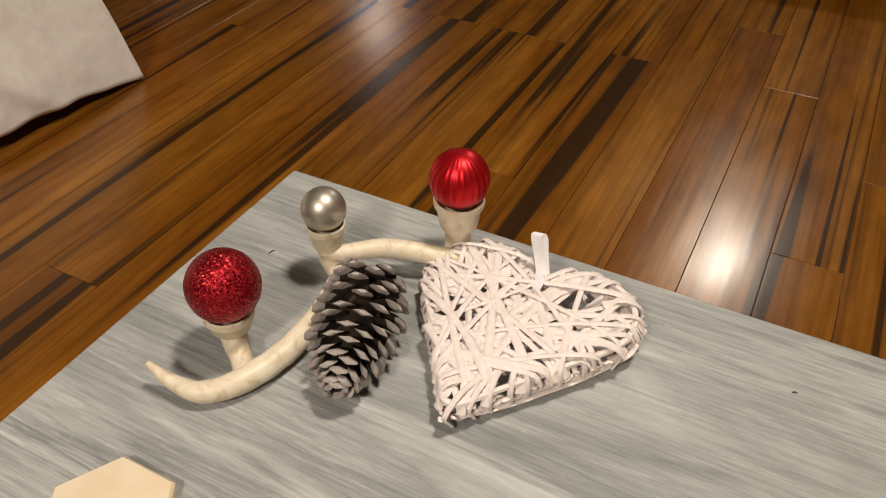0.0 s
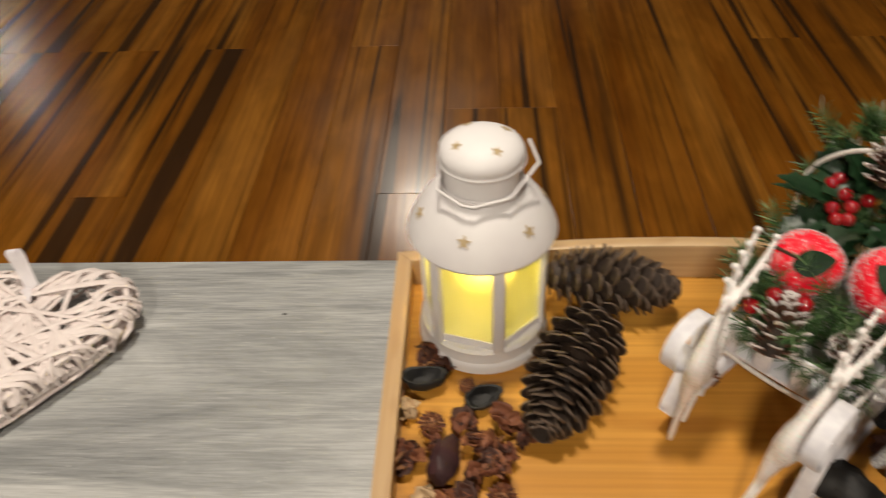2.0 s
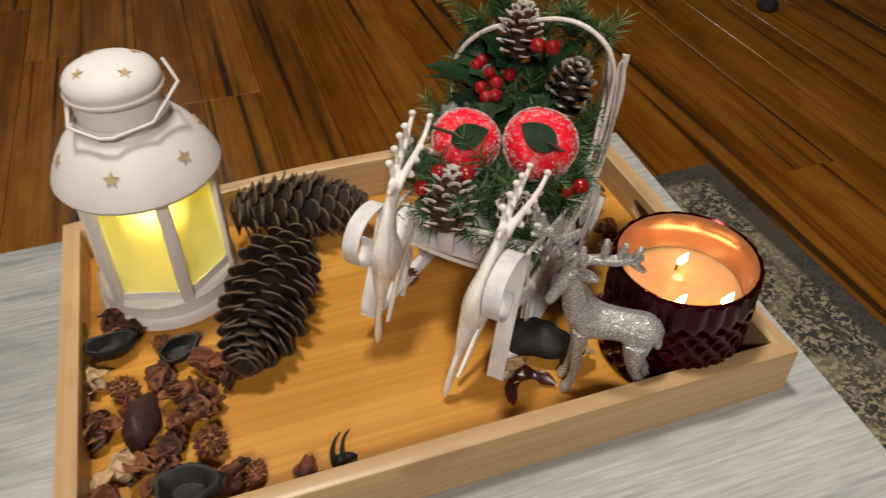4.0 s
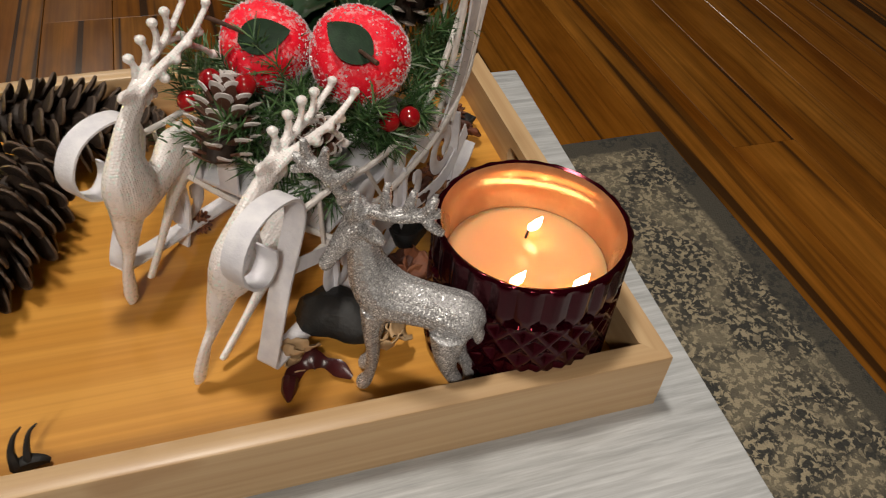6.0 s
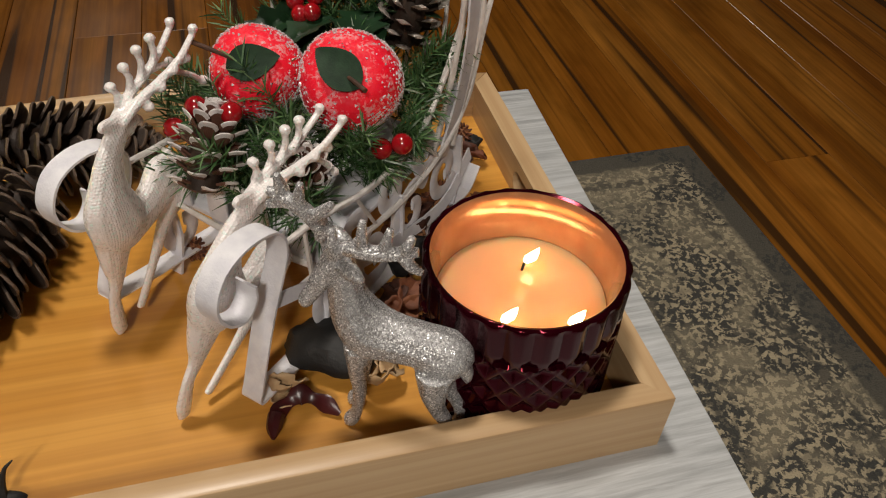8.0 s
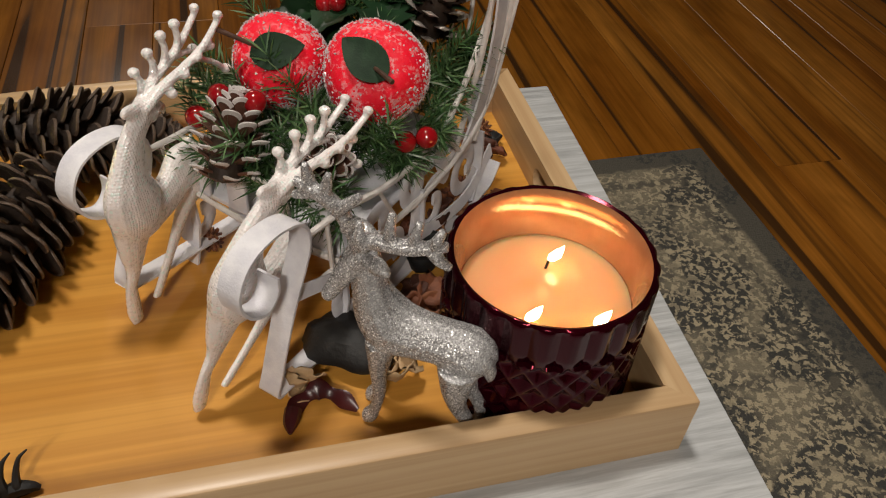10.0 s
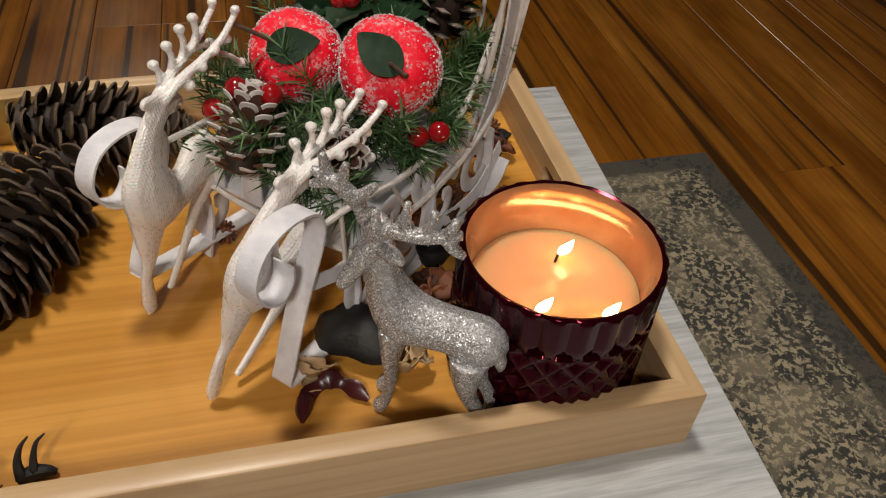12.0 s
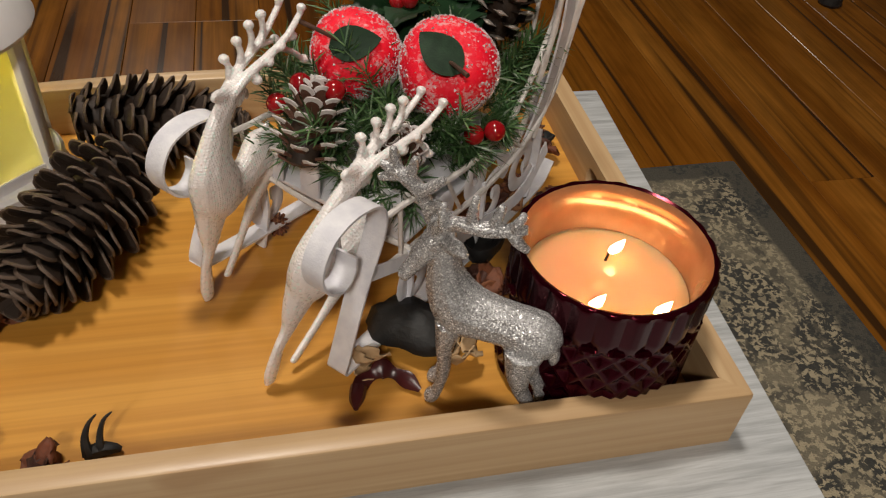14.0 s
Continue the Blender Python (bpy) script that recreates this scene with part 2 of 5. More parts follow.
M_LANTERN = plain("white_enamel", (0.74, 0.71, 0.72), (0.79, 0.77, 0.77), 0.55, 30, 0.05)
M_STAR = plain("tan_star_paint", (0.42, 0.31, 0.17), (0.5, 0.38, 0.22), 0.6, 200)
M_WICKER = plain("whitewashed_willow", (0.72, 0.63, 0.61), (0.8, 0.72, 0.7), 0.62, 120, 0.35)
M_RIBBON = plain("white_satin", (0.74, 0.7, 0.74), (0.82, 0.79, 0.82), 0.25, 90, 0.1, sheen=0.3)
M_HEX = plain("cream_marble", (0.72, 0.58, 0.42), (0.8, 0.68, 0.53), 0.35, 22, 0.05)
M_LINEN = plain("white_linen", (0.75, 0.69, 0.65), (0.82, 0.77, 0.73), 0.85, 40, 0.3)
M_FLEECE = plain("grey_fleece", (0.3, 0.28, 0.3), (0.42, 0.4, 0.42), 0.95, 160, 0.9, dist=0.003)
M_SLEIGH = plain("whitewashed_tin", (0.66, 0.65, 0.7), (0.78, 0.77, 0.8), 0.6, 130, 0.4)
M_TWIG = plain("white_twig", (0.68, 0.63, 0.6), (0.8, 0.76, 0.73), 0.65, 200, 0.6)
M_NEEDLE = plain("pine_needles", (0.02, 0.07, 0.025), (0.05, 0.13, 0.05), 0.45, 70)
M_HOLLY = plain("holly_leaf_fabric", (0.005, 0.022, 0.008), (0.012, 0.042, 0.015), 0.42, 60)
M_LEAF = plain("satin_leaf", (0.005, 0.022, 0.008), (0.012, 0.038, 0.015), 0.6, 160, 0.3, spec=0.25)
M_BERRY = plain("lacquered_berry", (0.25, 0.004, 0.008), (0.34, 0.007, 0.011), 0.14, 60, 0.05, coat=0.6)
M_STEM = plain("brown_stem", (0.05, 0.022, 0.012), (0.1, 0.045, 0.025), 0.7, 200)
M_APPLE = frosted_red("sugared_red")
M_SUGAR = plain("sugar_crystals", (0.5, 0.45, 0.46), (0.7, 0.65, 0.66), 0.15, 200, 0.1, spec=0.8)
M_CONE = plain("cone_brown", (0.017, 0.0085, 0.005), (0.038, 0.021, 0.012), 0.65, 90, 0.5)
M_CONEWARM = plain("cone_russet", (0.09, 0.034, 0.02), (0.17, 0.07, 0.042), 0.6, 90, 0.5)
M_CONETIP = plain("cone_tip", (0.05, 0.031, 0.02), (0.15, 0.1, 0.07), 0.42, 130, 0.5)
M_FROST = plain("cone_tip_frosted", (0.32, 0.27, 0.25), (0.54, 0.48, 0.46), 0.8, 160, 0.6)
M_SNOW = plain("cone_tip_snowy", (0.62, 0.56, 0.54), (0.75, 0.7, 0.68), 0.8, 160, 0.6)
M_SILVERCONE = plain("cone_tip_silvered", (0.5, 0.44, 0.4), (0.62, 0.56, 0.5), 0.3, 160, 0.4, metal=0.6)
M_SILVER = glitter("silver_glitter", (0.36, 0.355, 0.36), (0.95, 0.94, 0.93), 0.00048, 0.4, 0.36, 0.70, 0.7)
M_BEADS = beads("pearl_beads")
M_PEARL = plain("pearl_plastic", (0.74, 0.62, 0.56), (0.8, 0.7, 0.64), 0.25, 60, 0.05, coat=0.5)
M_REDGLIT = glitter("red_glitter", (0.27, 0.003, 0.012), (0.8, 0.08, 0.06), 0.0009, 0.8, 0.4, 0.8, 0.6)
M_REDSATIN = plain("red_satin_glass", (0.5, 0.006, 0.012), (0.56, 0.01, 0.016), 0.36, 20, 0.02, metal=0.75)
M_SATIN = plain("champagne_satin", (0.5, 0.46, 0.39), (0.55, 0.5, 0.43), 0.42, 20, 0.03, metal=0.9)
M_CAP = plain("silver_cap", (0.6, 0.58, 0.55), (0.7, 0.68, 0.64), 0.25, 60, metal=1.0)
M_BURGUNDY = plain("burgundy_glass", (0.007, 0.0003, 0.0012), (0.018, 0.0006, 0.003), 0.12, 25, 0.03, spec=0.5, tint=(0.75, 0.1, 0.16))
M_AMBER = plain("amber_lustre", (0.4, 0.2, 0.1), (0.48, 0.26, 0.14), 0.17, 70, 0.12, metal=0.45)
M_WICK = plain("charred_wick", (0.008, 0.007, 0.006), (0.02, 0.015, 0.01), 0.9, 300)
M_PETALPALE = plain("pale_dried_petal", (0.42, 0.27, 0.14), (0.56, 0.4, 0.24), 0.65, 90, 0.4)
M_POD = plain("black_pod", (0.005, 0.005, 0.006), (0.014, 0.013, 0.012), 0.65, 60, 0.6)
M_PODRED = plain("dark_plum_pod", (0.028, 0.009, 0.01), (0.05, 0.016, 0.018), 0.6, 70, 0.6)
M_CURL = plain("glossy_maroon_pod", (0.035, 0.004, 0.005), (0.055, 0.007, 0.009), 0.3, 80, 0.2)
M_LEDSTEM = plain("ivory_led_candle", (0.8, 0.7, 0.45), (0.84, 0.75, 0.5), 0.5, 50)


def antler_material():
    n = Nodes("ivory_resin")
    v = n.coords()
    grain = n.noise(v, 55, 5, 1.5)
    vein = n.noise(v, 220, 3, 2.0)
    col = n.ramp(grain, (0.28, (0.55, 0.43, 0.29)), (0.46, (0.7, 0.6, 0.46)), (0.72, (0.77, 0.69, 0.57)))
    n.set(color=col, rough=0.42, normal=n.bump(vein, 0.25, 0.0006), sss=0.1, radius=(0.006, 0.004, 0.002), sscale=0.7)
    return n.m


M_IVORY = antler_material()


def wax_material():
    n = Nodes("peach_wax")
    v = n.coords()
    c = n.noise(v, 30, 3)
    n.set(color=n.mix(c, (0.80, 0.36, 0.17), (0.84, 0.42, 0.21)), rough=0.12, spec=0.5, sss=0.9, radius=(0.03, 0.013, 0.006), sscale=0.8)
    return n.m


M_WAX = wax_material()


def petal_material():
    n = Nodes("dried_petal")
    v = n.coords()
    vein = n.noise(v, 260, 4, 1.0)
    tone = n.ramp(n.island(), (0.0, (0.05, 0.015, 0.008)), (0.45, (0.15, 0.042, 0.018)), (0.8, (0.23, 0.08, 0.032)), (1.0, (0.34, 0.17, 0.07)))
    n.set(color=n.mix(1.0, tone, n.ramp(vein, (0.3, 0.7), (0.7, 1.15)), "MULTIPLY"), rough=0.68, normal=n.bump(vein, 0.5, 0.0006))
    return n.m


M_PETAL = petal_material()


def glow_material(name, colour, power):
    n = Nodes(name)
    n.set(color=(0.9, 0.8, 0.6), glow=colour, power=power, rough=0.5)
    return n.m


M_FLAME = glow_material("candle_flame", (1.0, 0.72, 0.36), 26.0)
M_LED = glow_material("led_flame", (1.0, 0.84, 0.3), 14.0)


def pane_material():
    n = Nodes("frosted_yellow_pane")
    v = n.coords()
    cloud = n.noise(v, 60, 4, 0.5)
    n.set(color=n.mix(cloud, (0.84, 0.82, 0.34), (0.92, 0.9, 0.48)), rough=0.55, trans=0.75, ior=1.2)
    return n.m


M_PANE = pane_material()


def tartan_material():
    n = Nodes("red_tartan")
    v = n.coords()
    pos = n.t.nodes.new("ShaderNodeSeparateXYZ")
    n.t.links.new(v, pos.inputs[0])

    def bars(axis, freq, cut):
        w = n.math("FRACT", n.math("MULTIPLY", pos.outputs[axis], freq))
        return n.ramp(w, (cut, 1.0), (cut + 0.02, 0.0))

    white = n.math("MAXIMUM", bars(0, 11.0, 0.08), bars(2, 11.0, 0.08))
    dark = n.math("MAXIMUM", bars(0, 5.5, 0.35), bars(2, 5.5, 0.35))
    col = n.mix(n.math("MULTIPLY", dark, 0.6), (0.42, 0.012, 0.025), (0.12, 0.004, 0.01))
    n.set(color=n.mix(n.math("MULTIPLY", white, 0.8), col, (0.6, 0.52, 0.5)), rough=0.9, normal=n.bump(n.noise(v, 500, 2), 0.5, 0.001))
    return n.m


M_TARTAN = tartan_material()


# ---- mesh tools ----
def box_bm(x0, x1, y0, y1, z0, z1, bevel=0.0, segments=2):
    bm = bmesh.new()
    bmesh.ops.create_cube(bm, size=1.0)
    bmesh.ops.scale(bm, vec=(x1 - x0, y1 - y0, z1 - z0), verts=bm.verts)
    bmesh.ops.translate(bm, vec=((x0 + x1) / 2, (y0 + y1) / 2, (z0 + z1) / 2), verts=bm.verts)
    if bevel:
        bmesh.ops.bevel(bm, geom=bm.edges[:], offset=bevel, segments=segments, affect="EDGES", profile=0.5)
    return bm


def lathe_bm(profile, n=48, warp=None):
    """Turns (radius, height) round z; warp(angle, radius, height) may change the radius."""
    bm = bmesh.new()
    rings = []
    for r, z in profile:
        if r < 1e-6:
            rings.append([bm.verts.new((0, 0, z))])
        else:
            ring = []
            for i in range(n):
                a = math.tau * i / n
                q = warp(a, r, z) if warp else r
                ring.append(bm.verts.new((q * math.cos(a), q * math.sin(a), z)))
            rings.append(ring)
    for a, b in zip(rings, rings[1:]):
        for i in range(n):
            j = (i + 1) % n
            if len(a) == 1 and len(b) > 1:
                bm.faces.new((a[0], b[j], b[i]))
            elif len(b) == 1 and len(a) > 1:
                bm.faces.new((a[i], a[j], b[0]))
            elif len(a) > 1 and len(b) > 1:
                bm.faces.new((a[i], a[j], b[j], b[i]))
    bmesh.ops.recalc_face_normals(bm, faces=bm.faces)
    return bm


def smooth_path(pts, steps=6, closed=False):
    """Catmull-Rom through rows (x, y, z, radius)."""
    pts = [np.array(p, float) for p in pts]
    k = len(pts)
    out = []
    for i in range(k if closed else k - 1):
        p0 = pts[(i - 1) % k] if closed or i > 0 else 2 * pts[0] - pts[1]
        p1, p2 = pts[i], pts[(i + 1) % k]
        p3 = pts[(i + 2) % k] if closed or i + 2 < k else 2 * pts[-1] - pts[-2]
        for s in range(steps):
            t = s / steps
            out.append(0.5 * (2 * p1 + (p2 - p0) * t + (2 * p0 - 5 * p1 + 4 * p2 - p3) * t * t + (3 * p1 - p0 - 3 * p2 + p3) * t ** 3))
    if not closed:
        out.append(pts[-1])
    return out


def tube_into(bm, pts, n=8, steps=6, closed=False, wobble=0.0, flat=1.0, side=None):
    """A round (or flattened) tube through rows (x, y, z, radius)."""
    path = smooth_path(pts, steps, closed)
    rings = []
    up = Vector(side) if side else Vector((0, 0, 1))
    k = len(path)
    ref = None
    for i, p in enumerate(path):
        a = path[(i - 1) % k] if closed or i > 0 else p
        b = path[(i + 1) % k] if closed or i + 1 < k else p
        d = Vector((b - a)[:3]).normalized()
        if side:
            u = (up - d * up.dot(d)).normalized()
        else:
            if ref is None:
                ref = Vector((0, 0, 1)) if abs(d.z) < 0.9 else Vector((1, 0, 0))
            u = (ref - d * ref.dot(d)).normalized()
            ref = u
        w = d.cross(u)
        ring = []
        for j in range(n):
            t = math.tau * j / n
            r = p[3] * (1 + wobble * noise.noise(Vector(p[:3]) * 90 + Vector((math.cos(t), math.sin(t), 0))))
            ring.append(bm.verts.new(Vector(p[:3]) + u * (r * math.cos(t)) + w * (r * flat * math.sin(t))))
        rings.append(ring)
    pairs = list(zip(rings, rings[1:])) + ([(rings[-1], rings[0])] if closed else [])
    for a, b in pairs:
        for j in range(n):
            h = (j + 1) % n
            bm.faces.new((a[j], a[h], b[h], b[j]))
    if not closed:
        bm.faces.new(rings[0][::-1])
        bm.faces.new(rings[-1])
    return bm


def tube_bm(*args, **kw):
    return tube_into(bmesh.new(), *args, **kw)


def strip_bm(pts, width_dir, width, thick, steps=5):
    """A flat band through rows (x, y, z), as wide as given along width_dir."""
    path = smooth_path([(*p, 0) for p in pts], steps)
    wd = Vector(width_dir).normalized()
    bm = bmesh.new()
    rings = []
    k = len(path)
    for i, p in enumerate(path):
        d = Vector((path[min(i + 1, k - 1)] - path[max(i - 1, 0)])[:3]).normalized()
        nn = d.cross(wd).normalized()
        c = Vector(p[:3])
        rings.append([bm.verts.new(c + wd * (sx * width / 2) + nn * (sn * thick / 2)) for sx, sn in ((-1, -1), (1, -1), (1, 1), (-1, 1))])
    for a, b in zip(rings, rings[1:]):
        for j in range(4):
            h = (j + 1) % 4
            bm.faces.new((a[j], a[h], b[h], b[j]))
    bm.faces.new(rings[0][::-1])
    bm.faces.new(rings[-1])
    bmesh.ops.recalc_face_normals(bm, faces=bm.faces)
    return bm


def ball_into(bm, c, r, sub=2, stretch=(1, 1, 1)):
    m = Matrix.Translation(c) @ Matrix.Diagonal((*stretch, 1))
    bmesh.ops.create_icosphere(bm, subdivisions=sub, radius=r, matrix=m)
    return bm


def to_mesh(name, bm, materials, smooth=True):
    me = bpy.data.meshes.new(name)
    bm.to_mesh(me)
    bm.free()
    for m in (materials if isinstance(materials, (list, tuple)) else [materials]):
        me.materials.append(m)
    if smooth:
        me.shade_smooth()
        me.set_sharp_from_angle(angle=radians(38))
    return me


def part(name, bm, material, parent, label="", smooth=True):
    """Links a bmesh as one mesh under a thing or a part."""
    ob = new(name, to_mesh(name, bm, material, smooth) if isinstance(bm, bmesh.types.BMesh) else bm)
    ob.parent = parent
    if label:
        tagged(ob, label)
    return ob


def thing(name, m, label, category, group=""):
    ob = new(name)
    ob.empty_display_size = 0.02
    ob.matrix_world = m
    return tagged(ob, label, category, group)


def solid(name, bm, material, m, label, category, group="", kind="", smooth=True):
    ob = new(name, to_mesh(name, bm, material, smooth))
    ob.matrix_world = m
    return tagged(ob, label, category, group, kind)


# ---- the room ----
TOP = 0.42           # table top
BED = 0.430          # tray's floor
floor = tagged(new("floor", to_mesh("floor", box_bm(-5.2, 3.6, -3.2, 7.0, -0.05, -0.012), M_WOODDARK)), "dark subfloor under glossy bamboo planks", "floor", "", "structure")
for nm, b in (("wall_north", (-5.3, 3.7, 7.0, 7.12, -0.05, 2.55)), ("wall_south", (-5.3, 3.7, -3.32, -3.2, -0.05, 2.55)),
              ("wall_west", (-5.32, -5.2, -3.2, 7.0, -0.05, 2.55)), ("wall_east", (3.6, 3.72, -3.2, 7.0, -0.05, 2.55))):
    solid(nm, box_bm(*b), M_WALL, Matrix(), "plain beige plastered wall of the room", "wall", "", "structure", False)
solid("ceiling", box_bm(-5.3, 3.7, -3.3, 7.1, 2.55, 2.65), M_CEIL, Matrix(), "plain off-white plastered ceiling", "ceiling", "", "structure", False)


def woven_rug():
    solid("rug", box_bm(-0.66, 0, -2.0, 0, 0.0, 0.009, 0.003), M_RUG, pose(0.962, 0.457, 0.0, 0, 0, 0.8),
          "worn grey and cream woven rug with a dark border", "rug")


woven_rug()


def coffee_table():
    t = thing("coffee_table", pose(0, 0, 0), "weathered grey and white painted wooden coffee table", "table")
    top = box_bm(-0.598, 0.484, -0.52, 0.0435, TOP - 0.03, TOP, 0.0015)
    for v in top.verts:
        if v.co.x > 0.4:
            v.co.x -= 0.042 * (0.0435 - v.co.y)
    part("tabletop", top, M_PAINT, t, "brushed grey-white painted top with worn edges")
    part("apron", box_bm(-0.56, 0.43, -0.48, 0.005, TOP - 0.1, TOP - 0.03), M_PAINT, t)
    for x in (-0.55, 0.365):
        for y in (-0.47, -0.065):
            part("leg", box_bm(x, x + 0.055, y, y + 0.055, 0.0, TOP - 0.1, 0.003), M_PAINT, t)


coffee_table()


def shade_caster():
    # Unseen block, added so that its shadow and reflection darken the far floor.
    s = thing("shade_caster", pose(0.4, 2.2, 0), "unseen low dark block on short legs, added to shade the far floor", "bench")
    part("body", box_bm(-1.15, 1.3, -0.2, 0.3, 0.08, 0.25, 0.004), M_WOODDARK, s)
    for x in (-1.1, 1.2):
        for y in (-0.18, 0.22):
            part("leg", box_bm(x, x + 0.05, y, y + 0.05, 0, 0.08, 0.002), M_WOODDARK, s)


shade_caster()


def chair_foot():
    c = thing("chair_base", pose(1.48, 1.0, 0), "black metal foot of a chair on the floor", "chair")
    part("leg", tube_bm([(0.0, 0.02, 0.02, 0.016), (0.05, 0.1, 0.12, 0.014), (0.1, 0.2, 0.3, 0.013)], 12), M_BLACK, c)
    part("caster", lathe_bm([(0, 0), (0.022, 0), (0.026, 0.006), (0.024, 0.02), (0.012, 0.028), (0, 0.028)], 24), M_BLACK, c)


chair_foot()


def draped_cloth():
    """A white cover whose hem ends in a crisp corner; it hangs from a low seat in a few long creases."""
    bm = bmesh.new()
    nu, nv = 110, 70
    grid = []
    for i in range(nu + 1):
        s = i / nu
        row = []
        for j in range(nv + 1):
            h = j / nv
            x = -1.525 - 0.10 * s * (1 - h) - 0.16 * h - 0.20 * h * h
            y = 0.665 - 1.35 * s - 0.05 * h * (1 - s)
            rise = 0.004 + 0.035 * math.sin(min(1.0, s * 2.2) * math.pi) * (1 - h)
            crease = 0.0
            for at, slope, wide, deep in ((0.07, 0.30, 0.018, 0.012), (0.16, 0.50, 0.024, 0.034), (0.25, 0.15, 0.022, 0.030), (0.36, 0.35, 0.03, 0.036), (0.50, -0.15, 0.035, 0.03), (0.66, 0.2, 0.04, 0.036), (0.82, -0.1, 0.05, 0.036)):
                d = (s - at - slope * h) / wide
                crease += deep * math.exp(-d * d) * (0.4 + 0.6 * h)
            crease += 0.008 * noise.noise(Vector((s * 9, h * 6, 2.0))) + 0.003 * noise.noise(Vector((s * 30, h * 18, 7.0)))
            row.append(bm.verts.new((x + crease * min(1.0, 0.15 + s * 9), y, rise + 0.70 * h + 0.3 * crease * min(1.0, h * 4 + 0.1))))
        grid.append(row)
    for a, b in zip(grid, grid[1:]):
        for j in range(nv):
            bm.faces.new((a[j], b[j], b[j + 1], a[j + 1]))
    back = [row[-1] for row in grid]
    for k in range(1, 8):
        cur = [bm.verts.new((row[-1].co.x - 0.09 * k, row[-1].co.y, row[-1].co.z + 0.012 * k - 0.0015 * k * k)) for row in grid]
        for a in range(nu):
            bm.faces.new((back[a], back[a + 1], cur[a + 1], cur[a]))
        back = cur
    # the far side falls straight back from the corner
    prev = grid[0]
    for i in range(1, 16):
        cur = [bm.verts.new((v.co.x - 0.06 * i, v.co.y + 0.012 * i - 0.01 * math.sin(i * 1.1), v.co.z)) for v in grid[0]]
        for j in range(nv):
            bm.faces.new((cur[j], prev[j], prev[j + 1], cur[j + 1]))
        prev = cur
    ob = solid("draped_cloth", bm, M_LINEN, Matrix(), "rumpled white linen cover hanging from a seat to the floor", "cloth")
    md = ob.modifiers.new("thick", "SOLIDIFY")
    md.thickness = 0.003


draped_cloth()


def soft_stocking():
    """A plush floor cushion: a grey fleece rim under a red tartan body."""
    t = thing("plush_cushion", pose(-2.03, 1.17, 0), "red tartan plush with a grey fleece base on the floor", "cushion")
    part("base", lathe_bm([(0, 0), (0.14, 0), (0.19, 0.012), (0.2, 0.05), (0.18, 0.1), (0.15, 0.115), (0, 0.115)], 48,
                          lambda a, r, z: r * (1 + 0.03 * math.sin(5 * a))), M_FLEECE, t, "grey fleece base")
    part("body", lathe_bm([(0.15, 0.1), (0.185, 0.13), (0.2, 0.2), (0.18, 0.32), (0.1, 0.42), (0, 0.44)], 48,
                          lambda a, r, z: r * (1 + 0.04 * math.sin(4 * a + 1))), M_TARTAN, t, "red tartan flannel body")


soft_stocking()
solid("grey_pot", lathe_bm([(0, 0), (0.05, 0), (0.055, 0.006), (0.062, 0.12), (0.066, 0.16), (0.058, 0.16), (0.055, 0.02), (0, 0.02)], 32), M_FLEECE,
      pose(-1.93, 1.52, 0), "small pale grey round container on the floor", "container")


# ---- pine cones ----
def scale_mesh(tip, start):
    """One woody cone scale: narrow at its root, with a thick raised tip."""
    bm = bmesh.new()
    rows = [(0.0, 0.16, 0.05), (0.42, 0.34, 0.06), (0.72, 0.5, 0.09), (0.92, 0.46, 0.14), (1.02, 0.26, 0.08)]
    rings = []
    for x, w, h in rows:
        lift = 0.10 * x * x
        rings.append([bm.verts.new(p) for p in ((x, -w, lift), (x, 0, lift - h), (x, w, lift), (x, 0, lift + h))])
    for k, (a, b) in enumerate(zip(rings, rings[1:])):
        for j in range(4):
            f = bm.faces.new((a[j], a[(j + 1) % 4], b[(j + 1) % 4], b[j]))
            f.material_index = 1 if k >= start else 0
    f = bm.faces.new(rings[-1])
    f.material_index = 1
    bmesh.ops.recalc_face_normals(bm, faces=bm.faces)
    return to_mesh("scale", bm, [M_CONE, tip], False)


def spoon_mesh(tip, lip=0.02, wood=None):
    """A broad cupped scale with a rounded end and a thin pale lip."""
    bm = bmesh.new()

    def at(x, y, d):
        return bm.verts.new((x, y, 0.12 * x * x + 0.9 * y * y * x + d))

    turn = [radians(-78 + 19.5 * i) for i in range(9)]
    sheets = []
    for d in (0.05, -0.05):
        outer = [at(0.56 + 0.44 * math.cos(q), 0.5 * math.sin(q), d * 0.6) for q in turn]
        inner = [at(0.55 + (0.445 - lip) * math.cos(q), (0.502 - lip) * math.sin(q), d) for q in turn]
        root = [at(0.0, 0.14, d), at(0.0, -0.14, d)]
        bm.faces.new(inner + root)
        for i in range(8):
            bm.faces.new((inner[i], inner[i + 1], outer[i + 1], outer[i])).material_index = 1
        bm.faces.new((inner[0], outer[0], root[1]))
        bm.faces.new((inner[-1], root[0], outer[-1]))
        sheets.append(outer + root)
    a, b = sheets
    for i in range(len(a)):
        j = (i + 1) % len(a)
        bm.faces.new((a[i], a[j], b[j], b[i])).material_index = 1 if i < 8 else 0
    bmesh.ops.recalc_face_normals(bm, faces=bm.faces)
    return to_mesh("scale", bm, [wood or M_CONE, tip], False)


